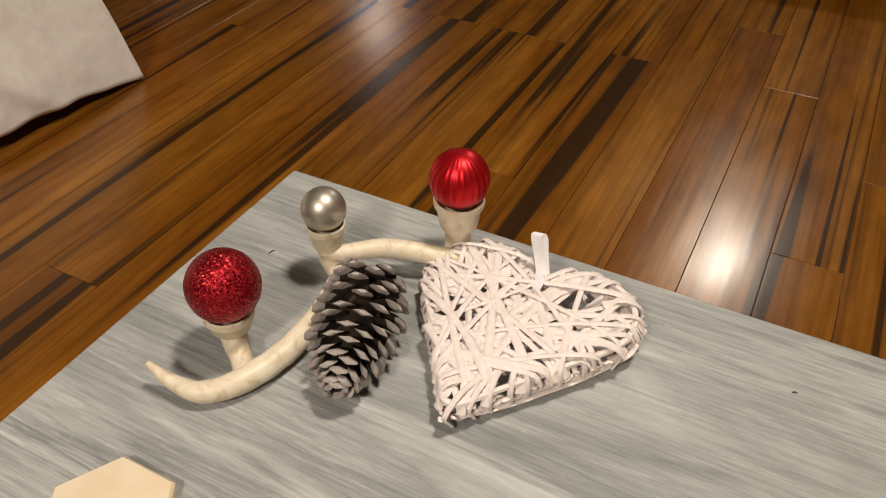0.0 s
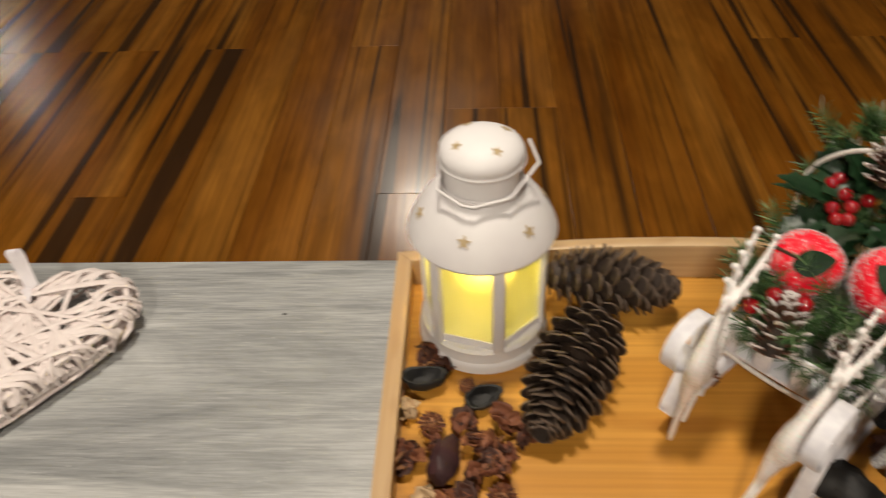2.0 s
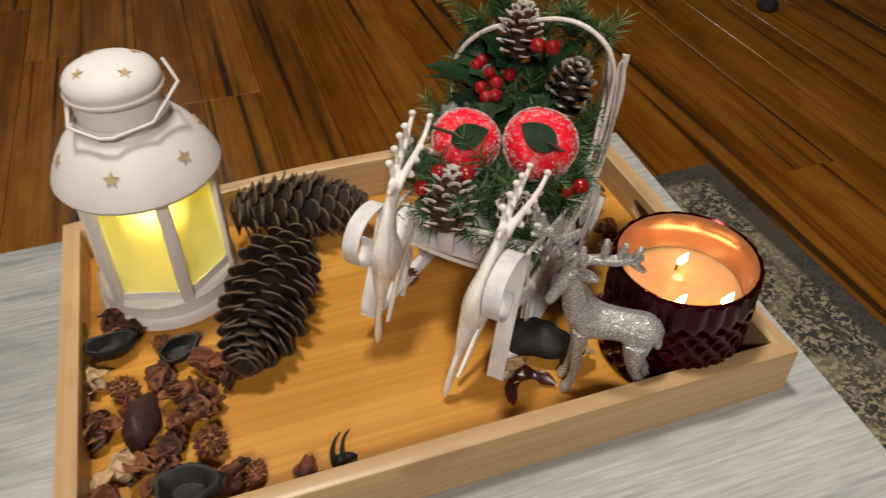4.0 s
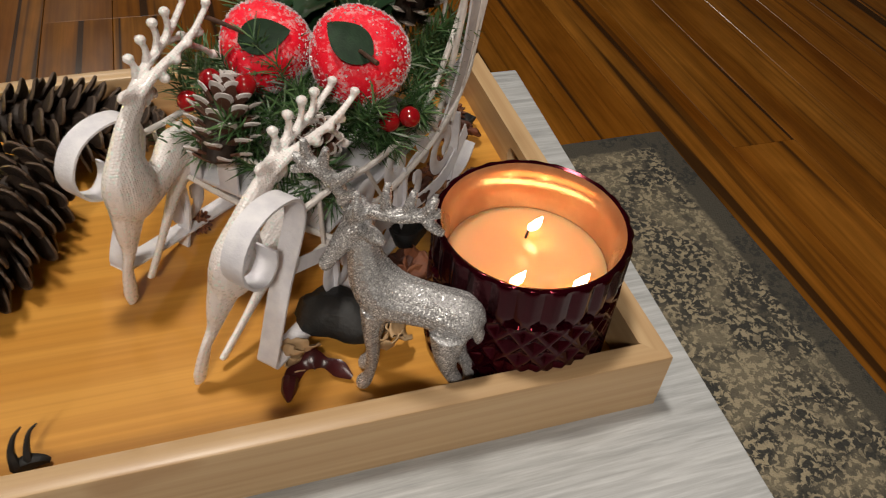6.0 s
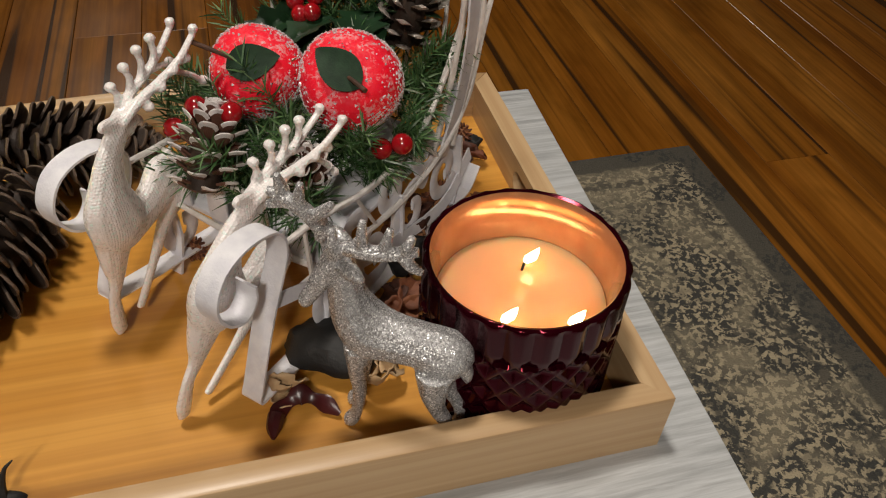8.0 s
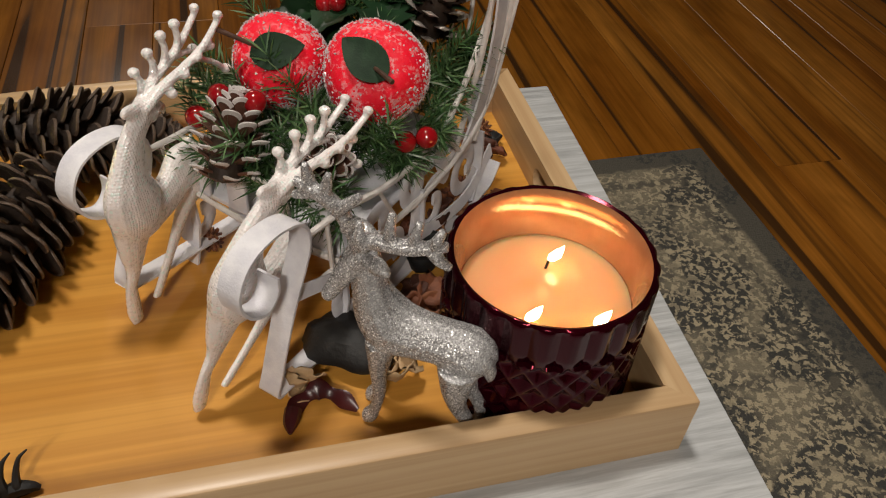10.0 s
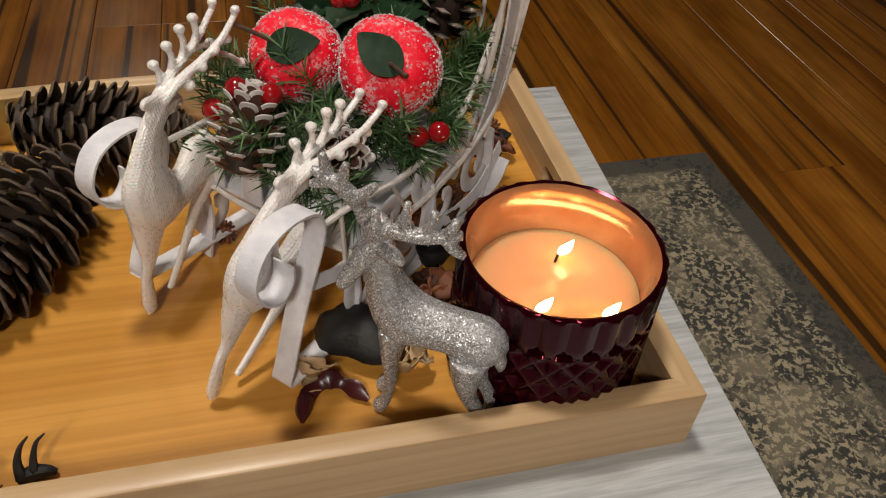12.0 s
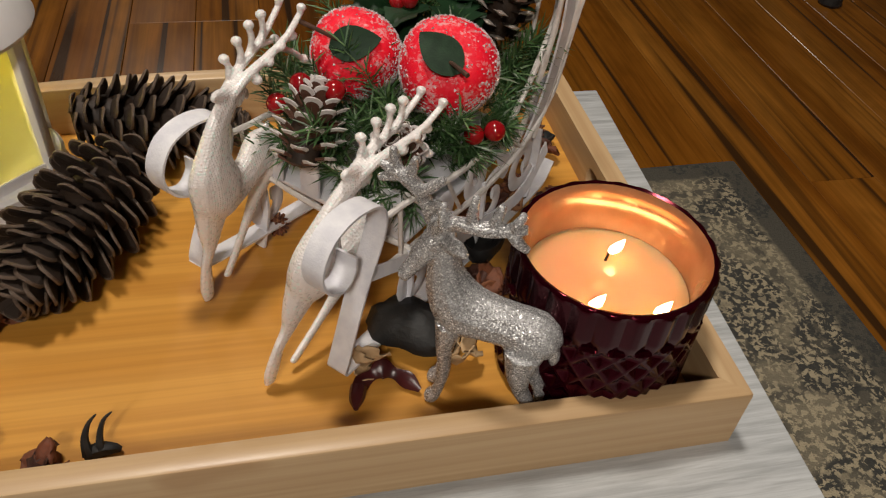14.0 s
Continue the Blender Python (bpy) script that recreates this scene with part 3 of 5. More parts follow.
def cone_layout(length, radius, count):
    """Root, heading and size of each scale, from the cone's base (z = 0) to its tip."""
    out = []
    for i in range(count):
        f = (i + 0.5) / count
        z = f ** 0.92
        start = 0.2 if count < 105 else 0.13
        env = math.sin(math.pi * (start + (0.93 - start) * z)) ** 0.62
        a = i * 2.39996
        out.append((z * length, a, max(env, 0.16) * radius, radians(8 + 58 * z ** 1.4) if count < 105 else radians(10 + 46 * z)))
    return out


def pine_cone(name, m, length, radius, count, tip, label, group="", separate=True, size=1.0, cat="pine cone"):
    """A cone that lies or stands along its local z."""
    layout = cone_layout(length, radius, count)
    core = lathe_bm([(0, 0), (radius * 0.35, length * 0.05), (radius * 0.45, length * 0.4), (radius * 0.3, length * 0.75), (0, length * 0.98)], 14)
    rng = random.Random(count * 7 + int(length * 1000))
    mesh = spoon_mesh(tip, 0.035) if tip == M_CONETIP else spoon_mesh(tip, 0.14, M_CONEWARM) if tip == M_SNOW else scale_mesh(tip, 2)
    mats = []
    for z, a, env, lift in layout:
        s = max(env * 0.86, radius * 0.22) * rng.uniform(0.93, 1.07)
        w = radius * (0.5 if count >= 105 else 0.45 if count > 80 else 0.48) * (0.55 + 0.45 * env / radius) * size
        root = env * 0.16
        mm = (Matrix.Rotation(a + rng.uniform(-0.06, 0.06), 4, "Z") @ Matrix.Translation((root, 0, z * 0.93)) @
              Matrix.Rotation(-lift + rng.uniform(-0.08, 0.08), 4, "Y") @ Matrix.Diagonal((s, w, radius * (0.46 if count > 80 else 0.5) * size, 1)))
        mats.append(mm)
    if separate:
        t = thing(name, m, label, cat, group)
        part("core", core, M_CONE, t)
        for mm in mats:
            o = part("scale", mesh, None, t)
            o.matrix_basis = mm
        return t
    bm = core
    for mm in mats:
        tmp = bmesh.new()
        tmp.from_mesh(mesh)
        bmesh.ops.transform(tmp, matrix=mm, verts=tmp.verts)
        me = bpy.data.meshes.new("tmp")
        tmp.to_mesh(me)
        tmp.free()
        bm.from_mesh(me)
        bpy.data.meshes.remove(me)
    return solid(name, bm, [M_CONE, tip], m, label, cat, group, "", False)


def along(base, tip, spin=0.0):
    """The pose whose z runs from base to tip."""
    d = Vector(tip) - Vector(base)
    return Matrix.Translation(base) @ d.to_track_quat("Z", "Y").to_matrix().to_4x4() @ Matrix.Rotation(spin, 4, "Z")


pine_cone("pine_cone", along((-0.421, -0.090, TOP + 0.036), (-0.388, -0.197, TOP + 0.026)), 0.112, 0.0375, 104, M_FROST,
          "brown pine cone with frosted grey scale tips", "large pine cones", size=1.0)
pine_cone("pine_cone", along((0.157, -0.064, BED + 0.033), (0.104, -0.170, BED + 0.020), 1.0), 0.114, 0.0362, 110, M_CONETIP,
          "open brown pine cone lying in the bamboo tray", "large pine cones")
pine_cone("pine_cone", along((0.118, -0.020, BED + 0.032), (0.222, -0.034, BED + 0.026), 2.0), 0.102, 0.0322, 106, M_CONETIP,
          "open brown pine cone lying against the tray's wall", "large pine cones")


# ---- antler holder with baubles ----
def antler_holder():
    t = thing("antler_candle_holder", pose(-0.457, -0.135, TOP), "ivory resin candle holder shaped like shed antlers", "candle holder")
    ox, oy = -0.46, -0.14

    def q(x, y, z, r):
        return (x - ox, y - oy, z - TOP, r)

    part("antler", tube_bm([q(-0.527, -0.243, 0.444, 0.0025), q(-0.505, -0.2425, 0.434, 0.0062), q(-0.482, -0.238, 0.4315, 0.0082), q(-0.462, -0.214, 0.432, 0.0098),
                            q(-0.451, -0.170, 0.4325, 0.0098), q(-0.454, -0.120, 0.432, 0.0092), q(-0.464, -0.083, 0.431, 0.009)], 14, 8, wobble=0.1), M_IVORY, t)
    part("antler", tube_bm([q(-0.479, -0.087, 0.452, 0.0035), q(-0.466, -0.076, 0.448, 0.007), q(-0.438, -0.053, 0.4465, 0.0085), q(-0.400, -0.036, 0.441, 0.009),
                            q(-0.365, -0.020, 0.434, 0.0085), q(-0.352, -0.004, 0.4315, 0.008)], 14, 8, wobble=0.1), M_IVORY, t)
    for x, y, rim, r, ax, ay in ((-0.494, -0.187, 0.466, 0.0178, -0.462, -0.213), (-0.479, -0.078, 0.477, 0.0148, -0.468, -0.082), (-0.3905, -0.0085, 0.487, 0.0195, -0.392, -0.03)):
        h = rim - TOP
        cup = lathe_bm([(0, 0.012), (r * 0.5, 0.013), (r * 0.62, h * 0.5), (r * 0.86, h * 0.62), (r * 0.98, h - 0.008), (r * 1.1, h - 0.006), (r * 1.12, h - 0.001),
                        (r * 1.02, h), (r * 0.84, h - 0.003), (r * 0.7, h - 0.012), (0, h - 0.013)], 36)
        bmesh.ops.translate(cup, vec=(x - ox, y - oy, 0), verts=cup.verts)
        part("cup", cup, M_IVORY, t)
        part("branch", tube_bm([(ax - ox, ay - oy, 0.011, 0.009), ((ax + x) / 2 - ox, (ay + y) / 2 - oy, 0.012, 0.0085), (x - ox, y - oy, 0.02, r * 0.6)], 12, 5, wobble=0.1), M_IVORY, t)


antler_holder()


def bauble(place, r, material, label, ribs=0, cap=False):
    t = thing("bauble", pose(*place), label, "bauble", "baubles on the antler holder")
    prof = [(r * math.sin(math.pi * i / 28), -r * math.cos(math.pi * i / 28)) for i in range(29)]
    prof[0], prof[-1] = (0, -r), (0, r)
    warp = (lambda a, q, z: q * (1 - 0.035 * abs(math.sin(a * ribs / 2)) ** 0.6)) if ribs else None
    part("ball", lathe_bm(prof, 144 if ribs else 64, warp), material, t)
    part("collar", lathe_bm([(r * 0.52, -r * 0.88), (r * 0.56, -r * 0.83), (r * 0.54, -r * 0.78)], 32), M_CAP, t, "silver metal collar")


bauble((-0.491, -0.181, 0.4885), 0.0278, M_REDGLIT, "deep red glitter-coated round bauble in a cup")
bauble((-0.476, -0.073, 0.4910), 0.0186, M_SATIN, "small champagne-silver satin bauble in a cup")
bauble((-0.3875, -0.0035, 0.5065), 0.0257, M_REDSATIN, "shiny red bauble with vertical ribs in a cup", ribs=26)


# ---- wicker heart ----
LOBE = Vector((0.0455, 0.042, 0))    # centre and radius of the heart's right lobe; its tip lies at minus y
LOBE_R, HEART_TIP = 0.050, Vector((0.0, -0.098, 0))


def heart_ring(n=400):
    """A heart of two round lobes and straight flanks, from the notch clockwise, in even steps."""
    d = HEART_TIP - LOBE
    reach = math.sqrt(d.length ** 2 - LOBE_R ** 2)
    leave = math.atan2(d.y, d.x) + math.acos(LOBE_R / d.length)
    start = math.acos(-LOBE.x / LOBE_R)
    arc = (start - leave) % math.tau
    half = arc * LOBE_R + reach
    touch = LOBE + Vector((math.cos(start - arc), math.sin(start - arc), 0)) * LOBE_R
    out = []
    for i in range(n // 2):
        s = half * i / (n // 2)
        if s < arc * LOBE_R:
            a = start - s / LOBE_R
            out.append(LOBE + Vector((math.cos(a), math.sin(a), 0)) * LOBE_R)
        else:
            out.append(touch.lerp(HEART_TIP, (s - arc * LOBE_R) / reach))
    return out + [HEART_TIP.copy()] + [Vector((-p.x, p.y, 0)) for p in reversed(out[1:])]


HEART = heart_ring()


def heart_point(t, s=1.0):
    return HEART[int(t / math.tau * len(HEART)) % len(HEART)] * s


def wicker_heart():
    rng = random.Random(11)
    t = thing("wicker_heart", Matrix.Translation((-0.3075, -0.0835, TOP + 0.017)) @ Euler((radians(0), radians(-3), radians(-3))).to_matrix().to_4x4() @ Matrix.Diagonal((0.96, 0.98, 1, 1)),
              "white willow wicker heart lying flat on the table", "decoration")
    for z in (-0.006, 0.007):
        part("rim", tube_bm([(*heart_point(math.tau * i / 30 + 0.1, 0.95).xy, z, 0.0028) for i in range(30)], 7, 3, closed=True, wobble=0.3), M_WICKER, t)
    ring = HEART
    def chord(c, d):
        """Where the line through c along d leaves the outline, ahead and behind."""
        nrm = Vector((-d.y, d.x, 0))
        hits = []
        for a, b in zip(ring, ring[1:] + ring[:1]):
            sa, sb = (a - c).dot(nrm), (b - c).dot(nrm)
            if sa * sb < 0:
                hits.append((a.lerp(b, sa / (sa - sb)) - c).dot(d))
        ahead, behind = [h for h in hits if h > 0], [h for h in hits if h < 0]
        return (c + d * max(behind), c + d * min(ahead)) if ahead and behind else None

    n, k = 84, 0
    while k < n:
        c = heart_point(rng.uniform(0, math.tau), rng.uniform(0.15, 0.9))
        a = math.pi * (k * 0.618 % 1.0) + rng.uniform(-0.2, 0.2)
        got = chord(c, Vector((math.cos(a), math.sin(a), 0)))
        if not got or (got[0] - got[1]).length < 0.055:
            continue
        p, q = got[0] * rng.uniform(0.99, 1.04), got[1] * rng.uniform(0.99, 1.04)
        k += 1
        top = k % 3 != 0
        z0 = (0.011 + rng.uniform(0, 0.007)) * (1 if top else -0.9)
        bow = rng.uniform(-0.007, 0.007)
        side = Vector((-(q - p).y, (q - p).x, 0)).normalized()
        d = (q - p).normalized()
        ends = 0.004 if top else -0.004
        pts = []
        for f in (0.0, 0.06, 0.3, 0.5, 0.7, 0.94, 1.0):
            c = p.lerp(q, f) + side * bow * math.sin(math.pi * f)
            zz = ends * 0.0 if f in (0.0, 1.0) else z0 * (0.75 if f in (0.06, 0.94) else 1.0)
            pts.append((c.x, c.y, zz, 0.0023 + 0.0004 * math.sin(9 * f + k)))
        w = rng.choice((0.95, 1.15, 1.3, 1.5))
        pts = [(x, y, z, r * w) for x, y, z, r in pts]
        part("rod", tube_bm(pts, 6, 3, flat=0.42, side=(side.x, side.y, 0)), M_WICKER, t)
    # short wraps round the rim
    for k in range(34):
        a = math.tau * (k + rng.uniform(-0.4, 0.4)) / 34
        o, i = heart_point(a % math.tau, 1.02), heart_point((a + rng.uniform(-0.3, 0.3)) % math.tau, 0.72)
        side = Vector((-(o - i).y, (o - i).x, 0)).normalized()
        pts = [(i.x, i.y, 0.013, 0.0023), (*(i.lerp(o, 0.6)).xy, 0.014, 0.0024), (o.x, o.y, 0.003, 0.0024), (*(i.lerp(o, 0.85)).xy, -0.012, 0.0022)]
        part("rod", tube_bm(pts, 6, 3, flat=0.5, side=(side.x, side.y, 0)), M_WICKER, t)
    loop = strip_bm([(0.006, 0.052, 0.010), (0.003, 0.060, 0.020), (-0.002, 0.066, 0.030), (-0.007, 0.070, 0.044), (-0.005, 0.073, 0.047), (-0.002, 0.072, 0.042), (0.001, 0.067, 0.030), (0.006, 0.06, 0.018)],
                    (1, 0.15, 0), 0.0095, 0.0006)
    part("ribbon", loop, M_RIBBON, t, "white satin hanging loop")
    part("ribbon", strip_bm([(0.002, 0.055, 0.02), (0.007, 0.049, 0.019), (0.006, 0.04, 0.012)], (1, 0.3, 0.3), 0.008, 0.0006), M_RIBBON, t, "tied end of the satin loop")


wicker_heart()


def hexagon_coaster():
    bm = lathe_bm([(0, 0), (0.043, 0), (0.045, 0.002), (0.045, 0.008), (0.043, 0.010), (0, 0.010)], 6)
    solid("coaster", bm, M_HEX, pose(-0.4695, -0.338, TOP, 0, 0, 0), "cream stone hexagonal coaster on the grey table", "coaster", smooth=False)


hexagon_coaster()


def splinter(x, y, yaw, ln):
    bm = tube_bm([(-ln / 2, 0, 0.0006, 0.0003), (0, 0.0008, 0.0009, 0.0006), (ln / 2, 0, 0.0006, 0.0002)], 6, 3)
    solid("dark_fleck", bm, M_POD, pose(x, y, TOP, 0, 0, yaw), "tiny dark fleck lying on the grey tabletop", "debris")


splinter(-0.539, -0.073, 70, 0.006)
splinter(-0.097, -0.025, 20, 0.004)


# ---- bamboo tray ----
def slotted_wall(x0, x1, y0, y1, z0, z1, slot):
    """An end wall with a rounded grip hole through it."""
    bm = bmesh.new()
    ya, yb, za, zb = slot
    r = (zb - za) / 2
    outer = [(y0, z0), (y1, z0), (y1, z1), (y0, z1)]
    inner = [(yb - r + r * math.sin(a), (za + zb) / 2 - r * math.cos(a)) for a in [math.pi * i / 8 for i in range(9)]]
    inner += [(ya + r - r * math.sin(a), (za + zb) / 2 + r * math.cos(a)) for a in [math.pi * i / 8 for i in range(9)]]
    loops = []
    for pts in (outer, inner):
        vs = [bm.verts.new((x0, y, z)) for y, z in pts]
        loops += [bm.edges.new((vs[i], vs[(i + 1) % len(vs)])) for i in range(len(vs))]
    got = bmesh.ops.triangle_fill(bm, use_beauty=True, edges=loops)
    faces = [f for f in got["geom"] if isinstance(f, bmesh.types.BMFace)]
    ext = bmesh.ops.extrude_face_region(bm, geom=faces)
    bmesh.ops.translate(bm, vec=(x1 - x0, 0, 0), verts=[v for v in ext["geom"] if isinstance(v, bmesh.types.BMVert)])
    bmesh.ops.recalc_face_normals(bm, faces=bm.faces)
    return bm


def rail_bm(length, thick, height, lift=0.0, bulge=0.0, n=24):
    """A side of the tray along x with mitred ends and eased edges; lift raises and bulge bows its middle out to plus y."""
    bm = bmesh.new()
    e = 0.0016
    ring = [(0.0, 0.0), (thick, 0.0), (thick, height - e), (thick - e * 0.3, height - e * 0.3), (thick - e, height), (e, height), (e * 0.3, height - e * 0.3), (0.0, height - e)]
    rows = []
    for i in range(n + 1):
        f = i / n
        b = math.sin(math.pi * f)
        row = []
        for y, z in ring:
            x = y + f * (length - 2 * y)
            row.append(bm.verts.new((x, -y + bulge * b, z + lift * b * (z / height))))
        rows.append(row)
    for a, b in zip(rows, rows[1:]):
        for k in range(8):
            bm.faces.new((a[k], a[(k + 1) % 8], b[(k + 1) % 8], b[k]))
    bm.faces.new(rows[0])
    bm.faces.new(rows[-1][::-1])
    bmesh.ops.recalc_face_normals(bm, faces=bm.faces)
    return bm


def bamboo_tray():
    W, L, H, k = 0.4395, 0.2845, 0.0370, 0.012
    t = thing("serving_tray", pose(-0.002, 0.013, TOP), "rectangular bamboo serving tray with pale raised sides", "tray")
    part("bottom", box_bm(0.002, W - 0.002, -L + 0.002, -0.0004, 0.001, BED - TOP), M_TRAYBED, t, "amber bamboo bottom")
    part("side", rail_bm(W, k, H, 0.008, 0.007), M_TRAYX, t, "back side with a gently raised middle")
    front = rail_bm(W, k, H)
    bmesh.ops.rotate(front, cent=(W / 2, 0, 0), matrix=Matrix.Rotation(math.pi, 3, "Z"), verts=front.verts)
    bmesh.ops.translate(front, vec=(0, -L, 0), verts=front.verts)
    part("side", front, M_TRAYX, t)
    for x0, x1, s in ((0.0, k, 1), (W - k, W, -1)):
        bm = slotted_wall(x0, x1, -L + 0.0002, -0.0002, 0.0, H - 0.0003, (-0.192, -0.098, 0.014, 0.029))
        # mitre: the inner face is shorter by the thickness at either end
        inner = x1 if s > 0 else x0
        for v in bm.verts:
            if abs(v.co.x - inner) < 1e-6 and (v.co.y > -0.01 or v.co.y < -L + 0.01):
                v.co.y += -k if v.co.y > -0.01 else k
        bmesh.ops.recalc_face_normals(bm, faces=bm.faces)
        part("end", bm, M_TRAYY, t, "end with a rounded grip hole", smooth=False)


bamboo_tray()


# ---- lantern ----
def star_bm(r, thick):
    bm = bmesh.new()
    pts = [(r * (1 if i % 2 == 0 else 0.42) * math.cos(math.tau * i / 10), r * (1 if i % 2 == 0 else 0.42) * math.sin(math.tau * i / 10)) for i in range(10)]
    a = [bm.verts.new((x, y, 0)) for x, y in pts]
    b = [bm.verts.new((x, y, thick)) for x, y in pts]
    bm.faces.new(a[::-1])
    bm.faces.new(b)
    for i in range(10):
        j = (i + 1) % 10
        bm.faces.new((a[i], a[j], b[j], b[i]))
    return bm


def lantern():
    t = thing("lantern", pose(0.0685, -0.0490, BED, 0, 0, -16), "white enamel lantern with star cut-outs and glowing yellow panes", "lantern")
    part("base", lathe_bm([(0, 0), (0.0480, 0), (0.0500, 0.002), (0.0500, 0.008), (0.0490, 0.0102), (0.0480, 0.0112), (0.0474, 0.017), (0.0480, 0.021), (0.0460, 0.023), (0, 0.023)], 72), M_LANTERN, t)
    ap, z0, z1 = 0.0395, 0.0205, 0.108
    rc = ap / math.cos(math.pi / 6)
    star = to_mesh("star", star_bm(0.0052, 0.0006), M_STAR, False)
    post = to_mesh("post", box_bm(-0.0042, 0.0022, -0.0042, 0.0042, z0, z1, 0.0008), M_LANTERN)
    rail_hi = to_mesh("rail", box_bm(-0.0015, 0.0015, -rc / 2, rc / 2, z1 - 0.008, z1, 0.0004), M_LANTERN)
    rail_lo = to_mesh("rail", box_bm(-0.0015, 0.0015, -rc / 2, rc / 2, z0, z0 + 0.009, 0.0004), M_LANTERN)
    pane = to_mesh("pane", box_bm(-0.0006, 0.0006, -rc / 2 + 0.003, rc / 2 - 0.003, z0 + 0.008, z1 - 0.007), M_PANE, False)
    for i in range(6):
        a = math.tau * i / 6
        # one flat side looks out to minus y
        o = part("post", post, None, t)
        o.matrix_basis = Matrix.Rotation(a, 4, "Z") @ Matrix.Translation((rc, 0, 0))
        face = Matrix.Rotation(a + math.pi / 6, 4, "Z") @ Matrix.Translation((ap, 0, 0))
        for nm, me in (("rail", rail_hi), ("rail", rail_lo), ("pane", pane)):
            o = part(nm, me, None, t)
            o.matrix_basis = face
            if nm == "pane":
                o.visible_shadow = False
                tagged(o, "frosted yellow pane lit from inside")
    roof_prof = [(0.0, 0.1065), (0.0465, 0.1065), (0.0535, 0.104), (0.0548, 0.1065), (0.0535, 0.1105), (0.049, 0.1195), (0.042, 0.1300), (0.034, 0.1385), (0.0285, 0.1425), (0.0272, 0.1455),
                 (0.0272, 0.1610), (0.0285, 0.1625), (0.0, 0.1625)]
    roof = part("roof", lathe_bm([(r * 0.968, z) for r, z in roof_prof], 96), M_LANTERN, t)
    part("neck_ring", lathe_bm([(0.0272, 0.1425), (0.029, 0.1435), (0.029, 0.146), (0.0272, 0.147)], 64), M_LANTERN, t)
    cap = part("cap", lathe_bm([(0.0, 0.1605), (0.0265, 0.1605), (0.0292, 0.162), (0.0296, 0.1640), (0.0286, 0.1654), (0.0290, 0.1667), (0.0284, 0.1702), (0.0260, 0.1744), (0.0195, 0.1783), (0.010, 0.1805), (0, 0.1810)], 72), M_LANTERN, t)
    for i in range(6):
        a = math.tau * i / 6 + math.pi / 6
        o = part("star", star, None, roof)
        o.matrix_basis = Matrix.Rotation(a, 4, "Z") @ Matrix.Translation((0.0441, 0, 0.1252)) @ Matrix.Rotation(radians(57), 4, "Y") @ Matrix.Rotation(math.pi, 4, "Z")
    for i in range(4):
        a = math.tau * i / 4 - 0.76
        o = part("star", star, None, cap)
        o.matrix_basis = Matrix.Rotation(a, 4, "Z") @ Matrix.Translation((0.0190, 0, 0.1783)) @ Matrix.Rotation(radians(31), 4, "Y") @ Matrix.Diagonal((0.8, 0.8, 1, 1))
    # wire handle hangs down in front of the neck
    w = 0.0011
    pts = [(-0.0285, 0.012, 0.168, w), (-0.0305, 0.006, 0.165, w), (-0.0225, -0.027, 0.151, w), (-0.004, -0.0345, 0.1475, w), (0.004, -0.0345, 0.1475, w), (0.0255, -0.022, 0.150, w), (0.0375, 0.004, 0.163, w), (0.0285, 0.013, 0.174, w)]
    part("handle", tube_bm(pts, 8, 1), M_LANTERN, t, "white wire handle hanging down")
    part("led_candle", lathe_bm([(0, 0.022), (0.019, 0.022), (0.019, 0.060), (0.017, 0.063), (0.006, 0.061), (0, 0.061)], 32), M_LEDSTEM, t, "ivory battery candle inside")
    part("flame", lathe_bm([(0, 0.061), (0.004, 0.066), (0.0052, 0.072), (0.003, 0.081), (0, 0.088)], 16), M_LED, t, "glowing yellow flame-shaped bulb")


lantern()
led = bpy.data.lights.new("lantern_glow", "POINT")
led.energy, led.color, led.shadow_soft_size = 0.12, (1.0, 0.84, 0.3), 0.012
new("lantern_glow", led).location = (0.0685, -0.0490, BED + 0.072)


# ---- jar candle ----
CX, CY = 0.379, -0.2185


